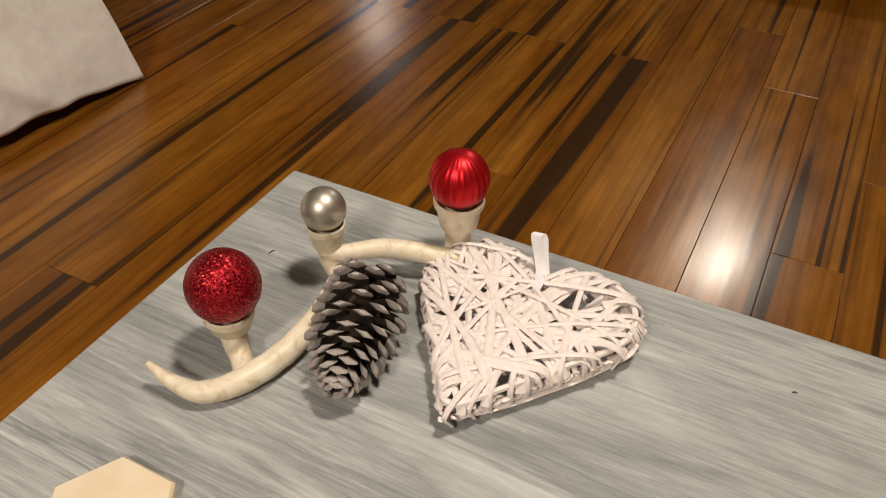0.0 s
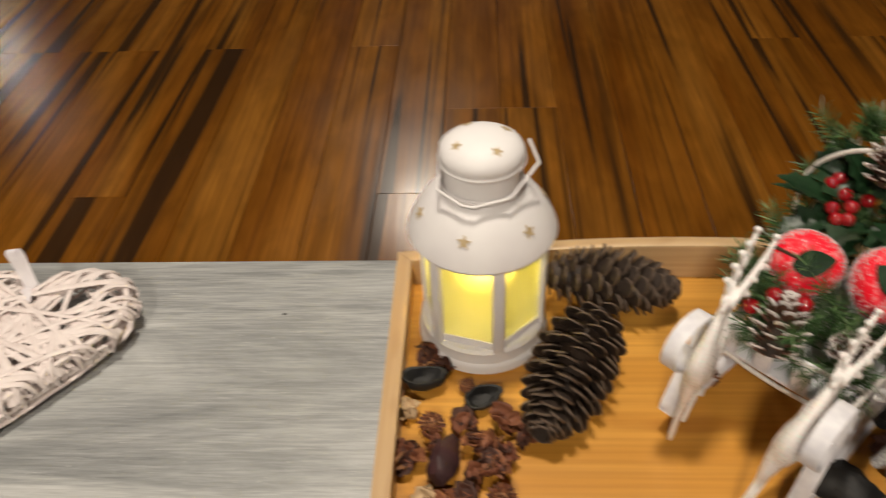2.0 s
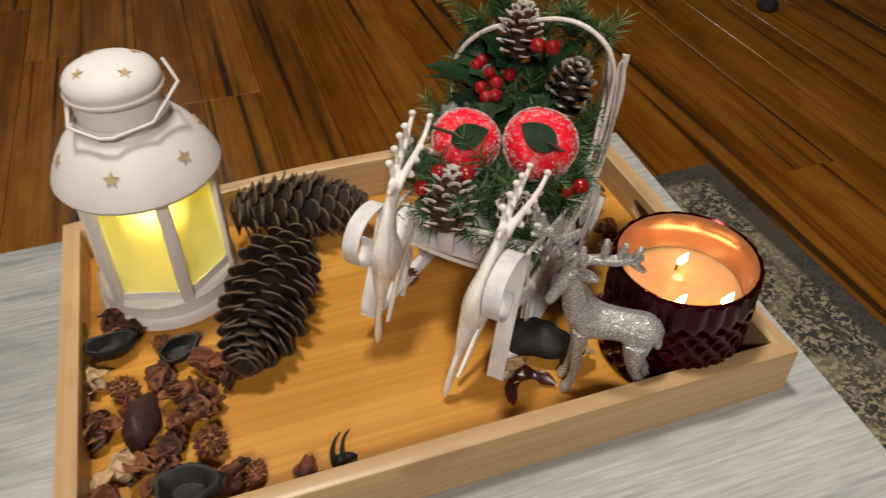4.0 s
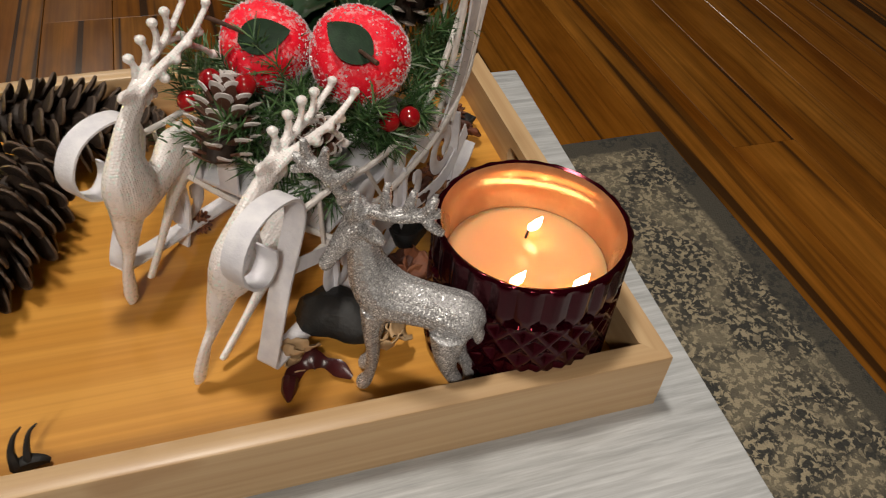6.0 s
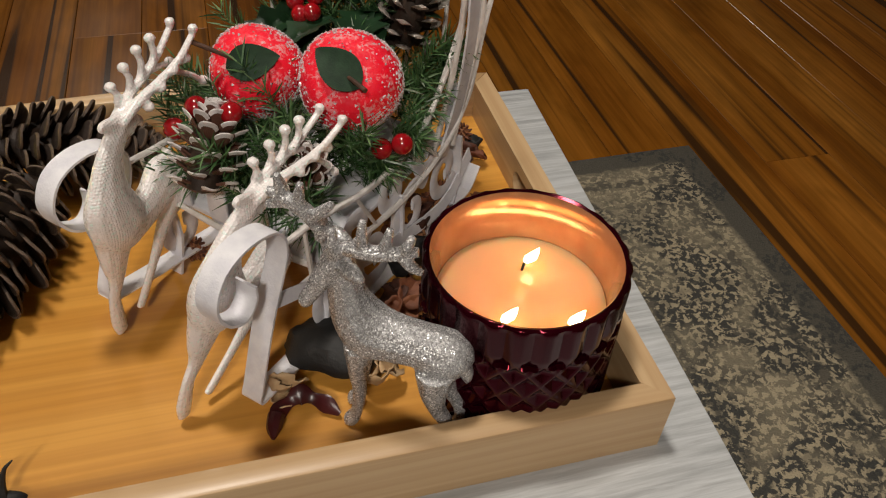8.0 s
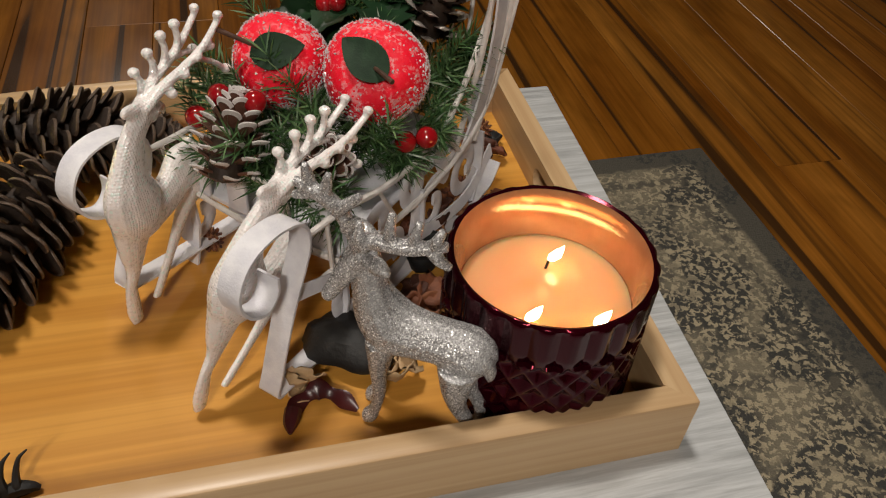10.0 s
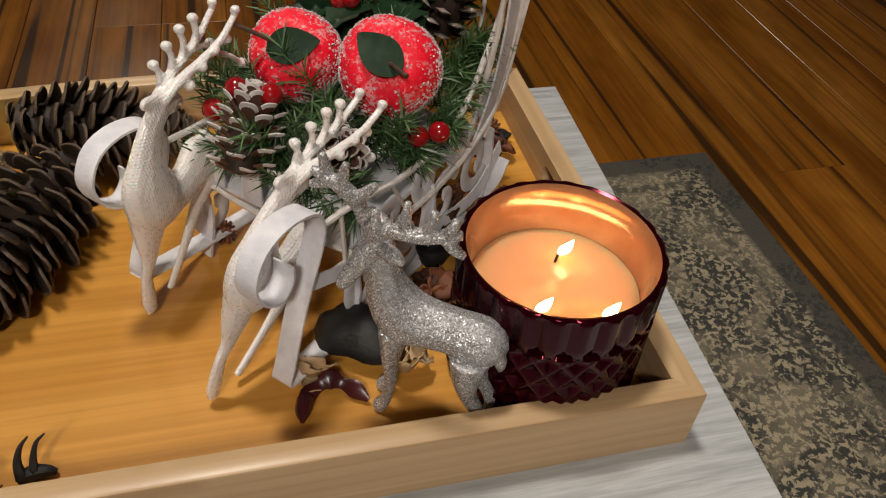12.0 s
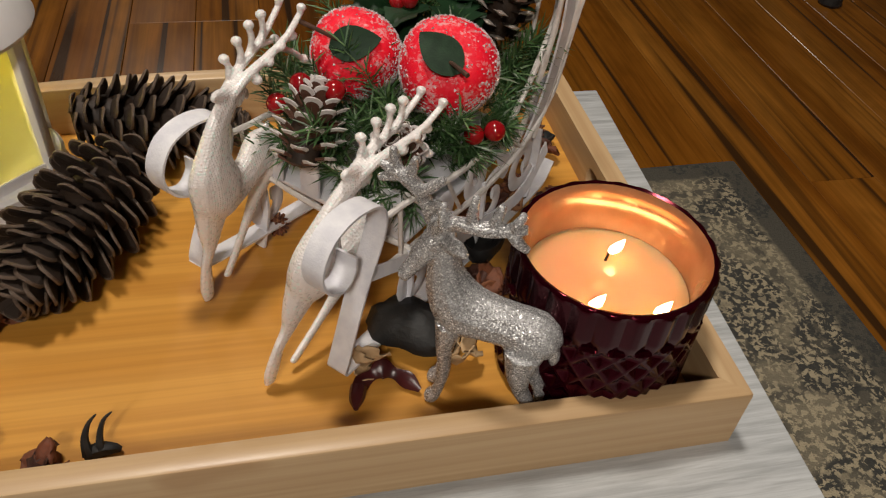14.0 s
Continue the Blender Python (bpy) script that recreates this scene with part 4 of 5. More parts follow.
def jar_candle():
    t = thing("jar_candle", pose(CX, CY, BED), "lit three-wick candle in a burgundy cut-glass jar", "candle")
    R = 0.0455

    def cut(a, r, z):
        if r < R - 0.001 or z < 0.006:
            return r
        flute = abs(((12 * a / math.pi) % 1) - 0.5) * 2
        if z > 0.0770:
            return r - 0.0013 * max(0.0, flute - 0.25)
        if z > 0.0560:
            return r - 0.0022 * max(0.0, flute - 0.25) - 0.0006 * max(0.0, (0.060 - z) / 0.004)
        u, v = 12 * a / math.pi + z / 0.0150, 12 * a / math.pi - z / 0.0150
        return r - 0.0030 * min(abs((u % 1) - 0.5), abs((v % 1) - 0.5)) * 2 + 0.0006

    prof = [(0, 0.0), (0.041, 0.0), (R - 0.0015, 0.004)] + [(R + 0.0004, 0.004 + 0.0010 * i) for i in range(1, 73)]
    prof += [(R + 0.0002, 0.0778), (R - 0.0006, 0.0788), (R - 0.0016, 0.0791), (R - 0.0030, 0.0784)]
    part("jar", lathe_bm(prof, 360, cut), M_BURGUNDY, t, "faceted burgundy glass")
    part("lining", lathe_bm([(R - 0.0030, 0.0784), (R - 0.0050, 0.074), (R - 0.0062, 0.066), (R - 0.0066, 0.045)], 96), M_AMBER, t, "amber lustre inside of the jar")
    part("wax", lathe_bm([(0, 0.030), (R - 0.0068, 0.030), (R - 0.0068, 0.0533), (R - 0.0085, 0.0531), (0.03, 0.0530), (0.0, 0.0530)], 96), M_WAX, t, "molten peach wax")
    for x, y, lean in ((0.007, 0.015, 0.0015), (-0.015, -0.018, 0.001), (0.013, -0.026, -0.001)):
        wick = part("wick", tube_bm([(x - lean, y, 0.051, 0.0007), (x - lean * 0.5, y, 0.056, 0.0007), (x, y + 0.0005, 0.0595, 0.0006)], 8, 3), M_WICK, t)
        fl = lathe_bm([(0, 0.0), (0.0018, 0.0018), (0.0024, 0.0038), (0.0016, 0.0068), (0, 0.0105)], 16)
        for v in fl.verts:
            v.co.x, v.co.z = v.co.x * 1.25 + v.co.z * 0.55, v.co.z * 0.82
        bmesh.ops.translate(fl, vec=(x + 0.0002, y, 0.0572), verts=fl.verts)
        part("flame", fl, M_FLAME, wick, "small bright flame")
        data = bpy.data.lights.new("candle_glow", "POINT")
        data.energy, data.color, data.shadow_soft_size = 0.0043, (1.0, 0.44, 0.14), 0.003
        new("candle_glow", data).location = (CX + x, CY + y, BED + 0.0705)


jar_candle()


# ---- figurines ----
def ornament_deer_mesh():
    """A leaping deer ornament in its own x-z plane; x runs to the tail, the front hoof at the origin."""
    bm = bmesh.new()

    def limb(*rows, n=10, steps=5):
        tube_into(bm, [(x, y, z, r) for x, y, z, r in rows], n, steps)

    limb((0.052, 0, 0.072, 0.007), (0.045, 0, 0.068, 0.0125), (0.034, 0, 0.062, 0.0105), (0.024, 0, 0.060, 0.0108), (0.014, 0, 0.064, 0.0145), (0.010, 0, 0.077, 0.0132), (0.012, 0, 0.090, 0.0092), (0.017, 0, 0.102, 0.0066), (0.025, 0, 0.110, 0.006))
    limb((0.031, 0, 0.108, 0.0062), (0.025, 0, 0.111, 0.0055), (0.018, 0, 0.115, 0.0034), (0.0145, 0, 0.117, 0.0022))
    limb((0.010, 0.002, 0.062, 0.0115), (0.007, 0.002, 0.048, 0.008), (0.005, 0.002, 0.036, 0.0046), (0.001, 0.002, 0.026, 0.0034), (0.0, 0.002, 0.012, 0.004), (0.0005, 0.002, 0.003, 0.0032))
    limb((0.047, -0.001, 0.066, 0.0105), (0.045, -0.001, 0.052, 0.0075), (0.036, -0.001, 0.040, 0.0045), (0.026, -0.001, 0.026, 0.003), (0.017, -0.001, 0.014, 0.0028), (0.012, -0.001, 0.008, 0.0026))
    limb((0.033, 0.0, 0.108, 0.003), (0.037, 0.002, 0.104, 0.0022), (0.039, 0.003, 0.100, 0.001))
    limb((0.047, 0, 0.076, 0.003), (0.052, 0, 0.080, 0.001))
    return bm


def ornament_antlers(bm):
    for side in (1, -1):
        y = 0.003 * side
        tube_into(bm, [(0.027, y * 0.6, 0.112, 0.0028), (0.040, y, 0.118, 0.0027), (0.054, y * 1.4, 0.121, 0.0024), (0.068, y * 1.8, 0.126, 0.002), (0.080, y * 2, 0.135, 0.0017)], 7, 4)
        for x0, z0, x1, z1 in ((0.034, 0.117, 0.034, 0.126), (0.043, 0.120, 0.044, 0.131), (0.051, 0.121, 0.054, 0.135), (0.060, 0.123, 0.064, 0.136), (0.056, 0.122, 0.075, 0.115)):
            if side < 0:
                x0, x1, z1 = x0 + 0.006, x1 + 0.008, z1 - 0.013
            tube_into(bm, [(x0, y * 1.3, z0, 0.0019), ((x0 + x1) / 2 + 0.002, y * 1.6, (z0 + z1) / 2, 0.0018), (x1, y * 1.9, z1, 0.0017)], 6, 3)
            ball_into(bm, (x1, y * 1.9, z1 + 0.001), 0.0028, 2)
        ball_into(bm, (0.080, y * 2, 0.1375), 0.0026, 2)


def antler_set():
    bm = bmesh.new()
    ornament_antlers(bm)
    for v in bm.verts:
        v.co.z = 0.114 + (v.co.z - 0.114) * 0.84
    return bm


def beaded_deer(m, label):
    bm = ornament_deer_mesh()
    bmesh.ops.scale(bm, vec=(1.14, 0.62, 1), verts=bm.verts)
    rack = bpy.data.meshes.new("rack")
    antler_set().to_mesh(rack)
    bm.from_mesh(rack)
    ob = solid("deer_figurine", bm, M_BEADS, m, label, "figurine", "white deer ornaments")
    md = ob.modifiers.new("blend", "REMESH")
    md.mode, md.voxel_size, md.use_smooth_shade = "VOXEL", 0.0009, True
    sm = ob.modifiers.new("soften", "SMOOTH")
    sm.factor, sm.iterations = 0.5, 3
    return ob


def side_on(x, y, yaw, lean=0.0, pitch=0.0):
    """Stands a figure on the tray's bottom; lean tips it sideways, pitch tips it back."""
    return pose(x, y, BED + 0.001, 0, 0, yaw) @ pose(0, 0, 0, lean, pitch, 0)


beaded_deer(side_on(0.196, -0.157, 55, 3, 0), "white pearl-beaded leaping deer with branching antlers")
beaded_deer(side_on(0.223, -0.216, 48, 8, 11), "white pearl-beaded deer leaning back against the sleigh")


def silver_stag():
    bm = bmesh.new()

    def limb(*rows, n=10, steps=5):
        tube_into(bm, rows, n, steps)

    limb((0.051, 0, 0.050, 0.0078), (0.047, 0, 0.055, 0.0112), (0.033, 0, 0.0575, 0.0102), (0.020, 0, 0.058, 0.0108), (0.008, 0, 0.060, 0.0126), (0.001, 0, 0.069, 0.0108), (-0.002, 0, 0.079, 0.0084), (-0.003, 0, 0.089, 0.0064), (-0.003, 0, 0.095, 0.0054))
    limb((0.001, 0.001, 0.0985, 0.0050), (-0.004, -0.001, 0.0975, 0.0066), (-0.009, -0.004, 0.0910, 0.0056), (-0.0145, -0.0075, 0.0825, 0.0040), (-0.0175, -0.0095, 0.0780, 0.0034), (-0.0185, -0.0100, 0.0765, 0.0022))
    for y, dx, foot in ((0.0055, -0.001, 0.0), (-0.006, -0.001, 0.003)):
        limb((0.006 + dx, y * 0.8, 0.054, 0.0076), (0.005 + dx, y, 0.038, 0.0044), (0.003 + dx + foot, y, 0.024, 0.0034), (0.001 + dx + foot, y, 0.010, 0.003), (-0.002 + dx + foot, y, 0.003, 0.004), (-0.005 + dx + foot, y, 0.0015, 0.003))
    for y, dx in ((0.0055, 0.006), (-0.006, 0.0)):
        limb((0.042, y * 0.7, 0.050, 0.0105), (0.042, y, 0.038, 0.007), (0.044 + dx * 0.5, y, 0.027, 0.0042), (0.049 + dx * 0.5, y, 0.018, 0.0034), (0.047 + dx, y, 0.008, 0.003), (0.043 + dx, y, 0.002, 0.0038))
    limb((0.050, 0, 0.057, 0.004), (0.055, 0, 0.048, 0.0035), (0.056, 0, 0.042, 0.0015))
    for s in (1, -1):
        limb((-0.002 + 0.002 * s, 0.004 * s, 0.097, 0.0026), (-0.002 - 0.007 * s, 0.009 * s, 0.0985, 0.0036), (-0.002 - 0.013 * s, 0.012 * s, 0.099, 0.0012))
    # near antler sweeps back over the body, the far one stands up
    limb((-0.007, -0.003, 0.099, 0.0032), (-0.002, -0.008, 0.108, 0.0031), (0.008, -0.013, 0.1145, 0.0032), (0.020, -0.014, 0.1165, 0.0031), (0.034, -0.012, 0.1195, 0.0020), n=8)
    for a, b in (((0.000, 0.109), (-0.001, 0.122)), ((0.011, 0.115), (0.012, 0.129)), ((0.020, 0.1165), (0.023, 0.128)), ((0.028, 0.118), (0.032, 0.127)), ((0.026, 0.118), (0.036, 0.111))):
        limb((a[0], -0.012, a[1], 0.0028), ((a[0] + b[0]) / 2, -0.014, (a[1] + b[1]) / 2, 0.0025), (b[0], -0.013, b[1], 0.0016), n=7, steps=3)
    limb((-0.008, 0.001, 0.098, 0.0032), (-0.012, 0.000, 0.107, 0.0031), (-0.015, -0.002, 0.115, 0.0034), (-0.022, -0.004, 0.122, 0.0032), (-0.032, -0.005, 0.126, 0.0018), n=8)
    for a, b in (((-0.012, 0.107), (-0.005, 0.115)), ((-0.015, 0.115), (-0.004, 0.126)), ((-0.020, 0.121), (-0.017, 0.132)), ((-0.026, 0.124), (-0.027, 0.134)), ((-0.023, 0.122), (-0.033, 0.119))):
        limb((a[0], -0.003, a[1], 0.0028), ((a[0] + b[0]) / 2, -0.004, (a[1] + b[1]) / 2, 0.0025), (b[0], -0.005, b[1], 0.0016), n=7, steps=3)
    ob = solid("stag_figurine", bm, M_SILVER, pose(0.3005, -0.2270, BED, 0, 0, -31) @ Matrix.Diagonal((0.91, 1, 1.03, 1)), "silver glitter standing stag figurine with wide antlers", "figurine")
    md = ob.modifiers.new("blend", "REMESH")
    md.mode, md.voxel_size, md.use_smooth_shade = "VOXEL", 0.0007, True
    sm = ob.modifiers.new("soften", "SMOOTH")
    sm.factor, sm.iterations = 0.5, 3


silver_stag()


# ---- sleigh ----
SLEIGH = pose(0.254, -0.219, BED, 0, 0, 45)   # x runs to its back, y to its left runner
WIDE = 0.095


def sleigh():
    t = thing("sleigh", SLEIGH, "whitewashed metal and wicker sleigh with scrolled runners", "sleigh")
    for y in (0.0, WIDE):
        k, up = (0.0, 0.010) if y == 0 else (0.006, 0.019)
        pts = [(0.212, y, 0.013), (0.203, y, 0.003), (0.19, y, 0.0008), (0.13, y, 0.0008), (0.06, y, 0.002 + up * 0.45), (0.012, y, up), (k + 0.001, y, up + 0.002), (k + 0.004, y, up + 0.012), (k + 0.016, y, 0.054), (k + 0.029, y, 0.082),
               (k + 0.026, y, 0.097), (k + 0.010, y, 0.1025), (k - 0.005, y, 0.099), (k - 0.0125, y, 0.087), (k - 0.009, y, 0.0745), (k + 0.001, y, 0.068), (k + 0.008, y, 0.073), (k + 0.009, y, 0.081)]
        part("runner", strip_bm(pts, (0, 1, 0), 0.0108, 0.0012, 5), M_SLEIGH, t, "flat whitewashed runner with a curled front")
    w = 0.0016
    for y in (0.0, WIDE):
        s = -1 if y == 0 else 1
        hi = [(0.034, y, 0.083), (0.060, y + s * 0.001, 0.080), (0.095, y + s * 0.003, 0.074), (0.135, y + s * 0.004, 0.078), (0.165, y + s * 0.003, 0.104), (0.188, y, 0.132), (0.194, y - s * 0.004, 0.148)]
        lo = [(0.030, y, 0.052), (0.070, y, 0.047), (0.115, y + s * 0.003, 0.046), (0.155, y + s * 0.006, 0.056), (0.182, y + s * 0.007, 0.078), (0.197, y + s * 0.006, 0.112), (0.210, y + s * 0.006, 0.140)]
        for rows in (hi, lo):
            part("rail", tube_bm([(*p, w) for p in rows], 8, 6, wobble=0.25), M_TWIG, t)
        for f in (0.1, 0.3, 0.5, 0.7, 0.9):
            a, b = smooth_path([(*p, 0) for p in hi], 6), smooth_path([(*p, 0) for p in lo], 6)
            p, q = a[int(f * (len(a) - 1))], b[int(f * (len(b) - 1))]
            part("rod", tube_bm([(p[0], p[1], p[2], 0.0011), ((p[0] + q[0]) / 2, (p[1] + q[1]) / 2, (p[2] + q[2]) / 2, 0.0012), (q[0], q[1], q[2], 0.0011)], 6, 2), M_TWIG, t)
        # scrolled side ornament between rail and runner
        for cx, cz, r, turn in ((0.062, 0.026, 0.016, 1), (0.098, 0.025, 0.0175, -1), (0.136, 0.028, 0.018, 1), (0.172, 0.034, 0.016, -1), (0.085, 0.054, 0.013, -1), (0.117, 0.055, 0.013, 1), (0.150, 0.062, 0.013, -1), (0.183, 0.070, 0.013, 1)):
            rows = []
            for i in range(15):
                a = turn * (0.6 + i * 0.5)
                q = r * (1 - 0.055 * i)
                rows.append((cx + q * math.cos(a), y + s * 0.001, cz + q * math.sin(a) * 1.1))
            part("scroll", tube_bm([(*p, 0.001) for p in rows], 8, 2, flat=4.4, side=(0, 1, 0)), M_SLEIGH, t, "whitewashed cut-out scroll")
        for x in (0.05, 0.118, 0.182):
            part("strut", strip_bm([(x, y, 0.002), (x + 0.006, y, 0.026), (x + 0.004, y, 0.05)], (0, 1, 0), 0.008, 0.0016, 2), M_SLEIGH, t)
        part("brace", strip_bm([(0.02, y + s * 0.002, 0.06), (0.09, y + s * 0.003, 0.03), (0.165, y + s * 0.004, 0.012), (0.2, y + s * 0.003, 0.03)], (0, 0.3, 1), 0.007, 0.0012, 4), M_SLEIGH, t)
    # arched back
    for dx, dr in ((0.0, 0.0), (0.016, 0.003)):
        rows = [(0.158 + dx, -0.001 - dr, 0.052), (0.164 + dx, -0.005 - dr, 0.090), (0.168 + dx, -0.008 - dr, 0.128), (0.169 + dx, -0.006 - dr, 0.152), (0.170 + dx, 0.006, 0.168 + dr), (0.170 + dx, 0.031, 0.175 + dr), (0.170 + dx, 0.072, 0.163 + dr),
                (0.170 + dx, 0.096 + dr, 0.148), (0.169 + dx, 0.109 + dr, 0.127), (0.164 + dx, 0.108 + dr, 0.095), (0.158 + dx, 0.100 + dr, 0.055)]
        part("back_arch", tube_bm([(*p, 0.0016) for p in (rows if dx == 0.0 else rows[:4])], 8, 6, wobble=0.25), M_TWIG, t)
    part("side_band", strip_bm([(0.163, -0.004, 0.050), (0.172, -0.008, 0.085), (0.176, -0.010, 0.120), (0.178, -0.009, 0.150)], (1, 0, -0.15), 0.011, 0.0012, 5), M_SLEIGH, t, "flat whitewashed band up the back")
    for k in range(9):
        y = 0.006 + 0.0108 * k
        part("rod", tube_bm([(0.185, y, 0.05, 0.0011), (0.196, y, 0.10, 0.0012), (0.2, y, 0.158, 0.0011)], 6, 3), M_TWIG, t)
    # front rails and slats
    for z, x in ((0.077, 0.060), (0.050, 0.056)):
        part("rail", tube_bm([(x, -0.002, z, w), (x - 0.003, 0.047, z - 0.001, w), (x, 0.097, z, w)], 8, 6, wobble=0.2), M_TWIG, t)
    for y in (0.012, 0.036, 0.062, 0.086):
        part("slat", box_bm(0.0565, 0.0585, y - 0.006, y + 0.006, 0.050, 0.078, 0.0006), M_SLEIGH, t)
    part("bottom", box_bm(0.058, 0.180, 0.004, 0.092, 0.047, 0.050, 0.0008), M_SLEIGH, t)


sleigh()


def at_sleigh(x, y, z):
    return SLEIGH @ Vector((x, y, z))


def greenery():
    """Fir sprigs: thin stems thick with needles, all in one mesh."""
    rng = random.Random(5)
    verts, faces = [], []

    def blade(p, d, ln, w):
        side = d.cross(Vector((rng.uniform(-1, 1), rng.uniform(-1, 1), rng.uniform(-1, 1)))).normalized() * w
        mid = p + d * ln * 0.55
        tip = p + d * ln - Vector((0, 0, ln * 0.06))
        up = d.cross(side).normalized() * w * 0.5
        k = len(verts)
        verts.extend((p - side * 0.6, p + side * 0.6, mid + side + up, mid - side + up, tip))
        faces.extend(((k, k + 1, k + 2, k + 3), (k + 3, k + 2, k + 4)))

    sprigs = []
    for i in range(110):
        x, y = rng.uniform(0.066, 0.185), rng.uniform(0.008, 0.088)
        z = 0.055 + 0.022 * rng.random() + 0.28 * max(0, x - 0.11)
        out = Vector(((x - 0.10) * 4 - 0.25, (y - 0.049) * 14, rng.uniform(0.35, 1.1)))
        sprigs.append((Vector((x, y, z)), out.normalized(), rng.uniform(0.03, 0.05)))
    for i in range(18):
        y = 0.006 + 0.09 * i / 17
        sprigs.append((Vector((0.070, y, 0.070)), Vector((-0.6, (y - 0.049) * 6, rng.uniform(-0.15, 0.7))).normalized(), rng.uniform(0.014, 0.024)))
    for i in range(14):
        y = rng.uniform(0.012, 0.1)
        sprigs.append((Vector((0.19, y, 0.125 + 0.03 * rng.random())), Vector((rng.uniform(-0.6, 0.3), (y - 0.049) * 11, rng.uniform(0.5, 1.0))).normalized(), rng.uniform(0.03, 0.048)))
    for y0 in (0.088, 0.03):
        for i in range(4):
            sprigs.append((Vector((0.197, y0, 0.150)), Vector((rng.uniform(-0.5, 0.2), rng.uniform(-0.5, 0.5) - (0.3 if y0 < 0.03 else -0.1), 1)).normalized(), rng.uniform(0.034, 0.046)))
    for i in range(14):
        x = rng.uniform(0.08, 0.18)
        s = rng.choice((-1, -1, 1))
        sprigs.append((Vector((x, 0.049 + s * 0.04, 0.072 + max(0, x - 0.12) * 0.6)), Vector((rng.uniform(-0.4, 0.3), s, rng.uniform(0.0, 0.5))).normalized(), rng.uniform(0.018, 0.03)))
    for p, d, ln in sprigs:
        n = int(ln * 1900)
        side = d.cross(Vector((0.3, 0.2, 1))).normalized()
        other = d.cross(side)
        if p.x + d.x * ln < 0.040 or (p.x < 0.095 and (p.y + d.y * ln > 0.100 or p.y + d.y * ln < 0.0)):
            continue
        e = p + d * ln
        if e.y < -0.006 or e.y > 0.116 or e.z > 0.182:
            ln *= 0.5
            e = p + d * ln
            if e.y < -0.008 or e.y > 0.118 or e.z > 0.186:
                continue
        if e.z > 0.118 and e.x < 0.172 and abs(e.y - 0.049) > 0.022:
            continue
        blade(p, d, ln, 0.0008)
        for k in range(n):
            f = (k + rng.random()) / n
            a = k * 2.4
            c = p + d * ln * f
            o = (d * rng.uniform(0.55, 1.0) + (side * math.cos(a) + other * math.sin(a)) * rng.uniform(0.55, 0.95)).normalized()
            blade(c, o, rng.uniform(0.010, 0.017), 0.00048)
    me = bpy.data.meshes.new("fir_sprigs")
    me.from_pydata([tuple(SLEIGH @ v) for v in verts], [], faces)
    n = Nodes("fir_needles")
    n.set(color=n.ramp(n.island(), (0.0, (0.024, 0.068, 0.02)), (0.5, (0.06, 0.14, 0.045)), (0.92, (0.14, 0.23, 0.095)), (1.0, (0.3, 0.34, 0.3))), rough=0.5, spec=0.4)
    me.materials.append(n.m)
    tagged(new("fir_sprigs", me), "green artificial fir sprigs filling the sleigh", "greenery", "", "stuff")


greenery()


def leaf_bm(length, width, teeth=0, fold=0.25, curl=0.3, thick=0.0005):
    """A leaf along x with a keel, a drooping tip and, for holly, toothed edges."""
    bm = bmesh.new()
    n = 16
    rows = []
    for i in range(n + 1):
        f = i / n
        w = width * math.sin(math.pi * f ** 0.8) ** 0.8 / 2
        if teeth:
            w *= 1 - 0.42 * abs(math.sin(f * math.pi * teeth)) ** 1.5
        z = -curl * length * f * f
        rows.append([bm.verts.new((f * length, s * w, z + fold * abs(s) * w)) for s in (-1, -0.5, 0, 0.5, 1)])
    for a, b in zip(rows, rows[1:]):
        for j in range(4):
            bm.faces.new((a[j], a[j + 1], b[j + 1], b[j]))
    geom = bmesh.ops.extrude_face_region(bm, geom=bm.faces[:])
    bmesh.ops.translate(bm, vec=(0, 0, thick), verts=[v for v in geom["geom"] if isinstance(v, bmesh.types.BMVert)])
    bmesh.ops.remove_doubles(bm, verts=bm.verts, dist=1e-6)
    bmesh.ops.recalc_face_normals(bm, faces=bm.faces)
    return bm


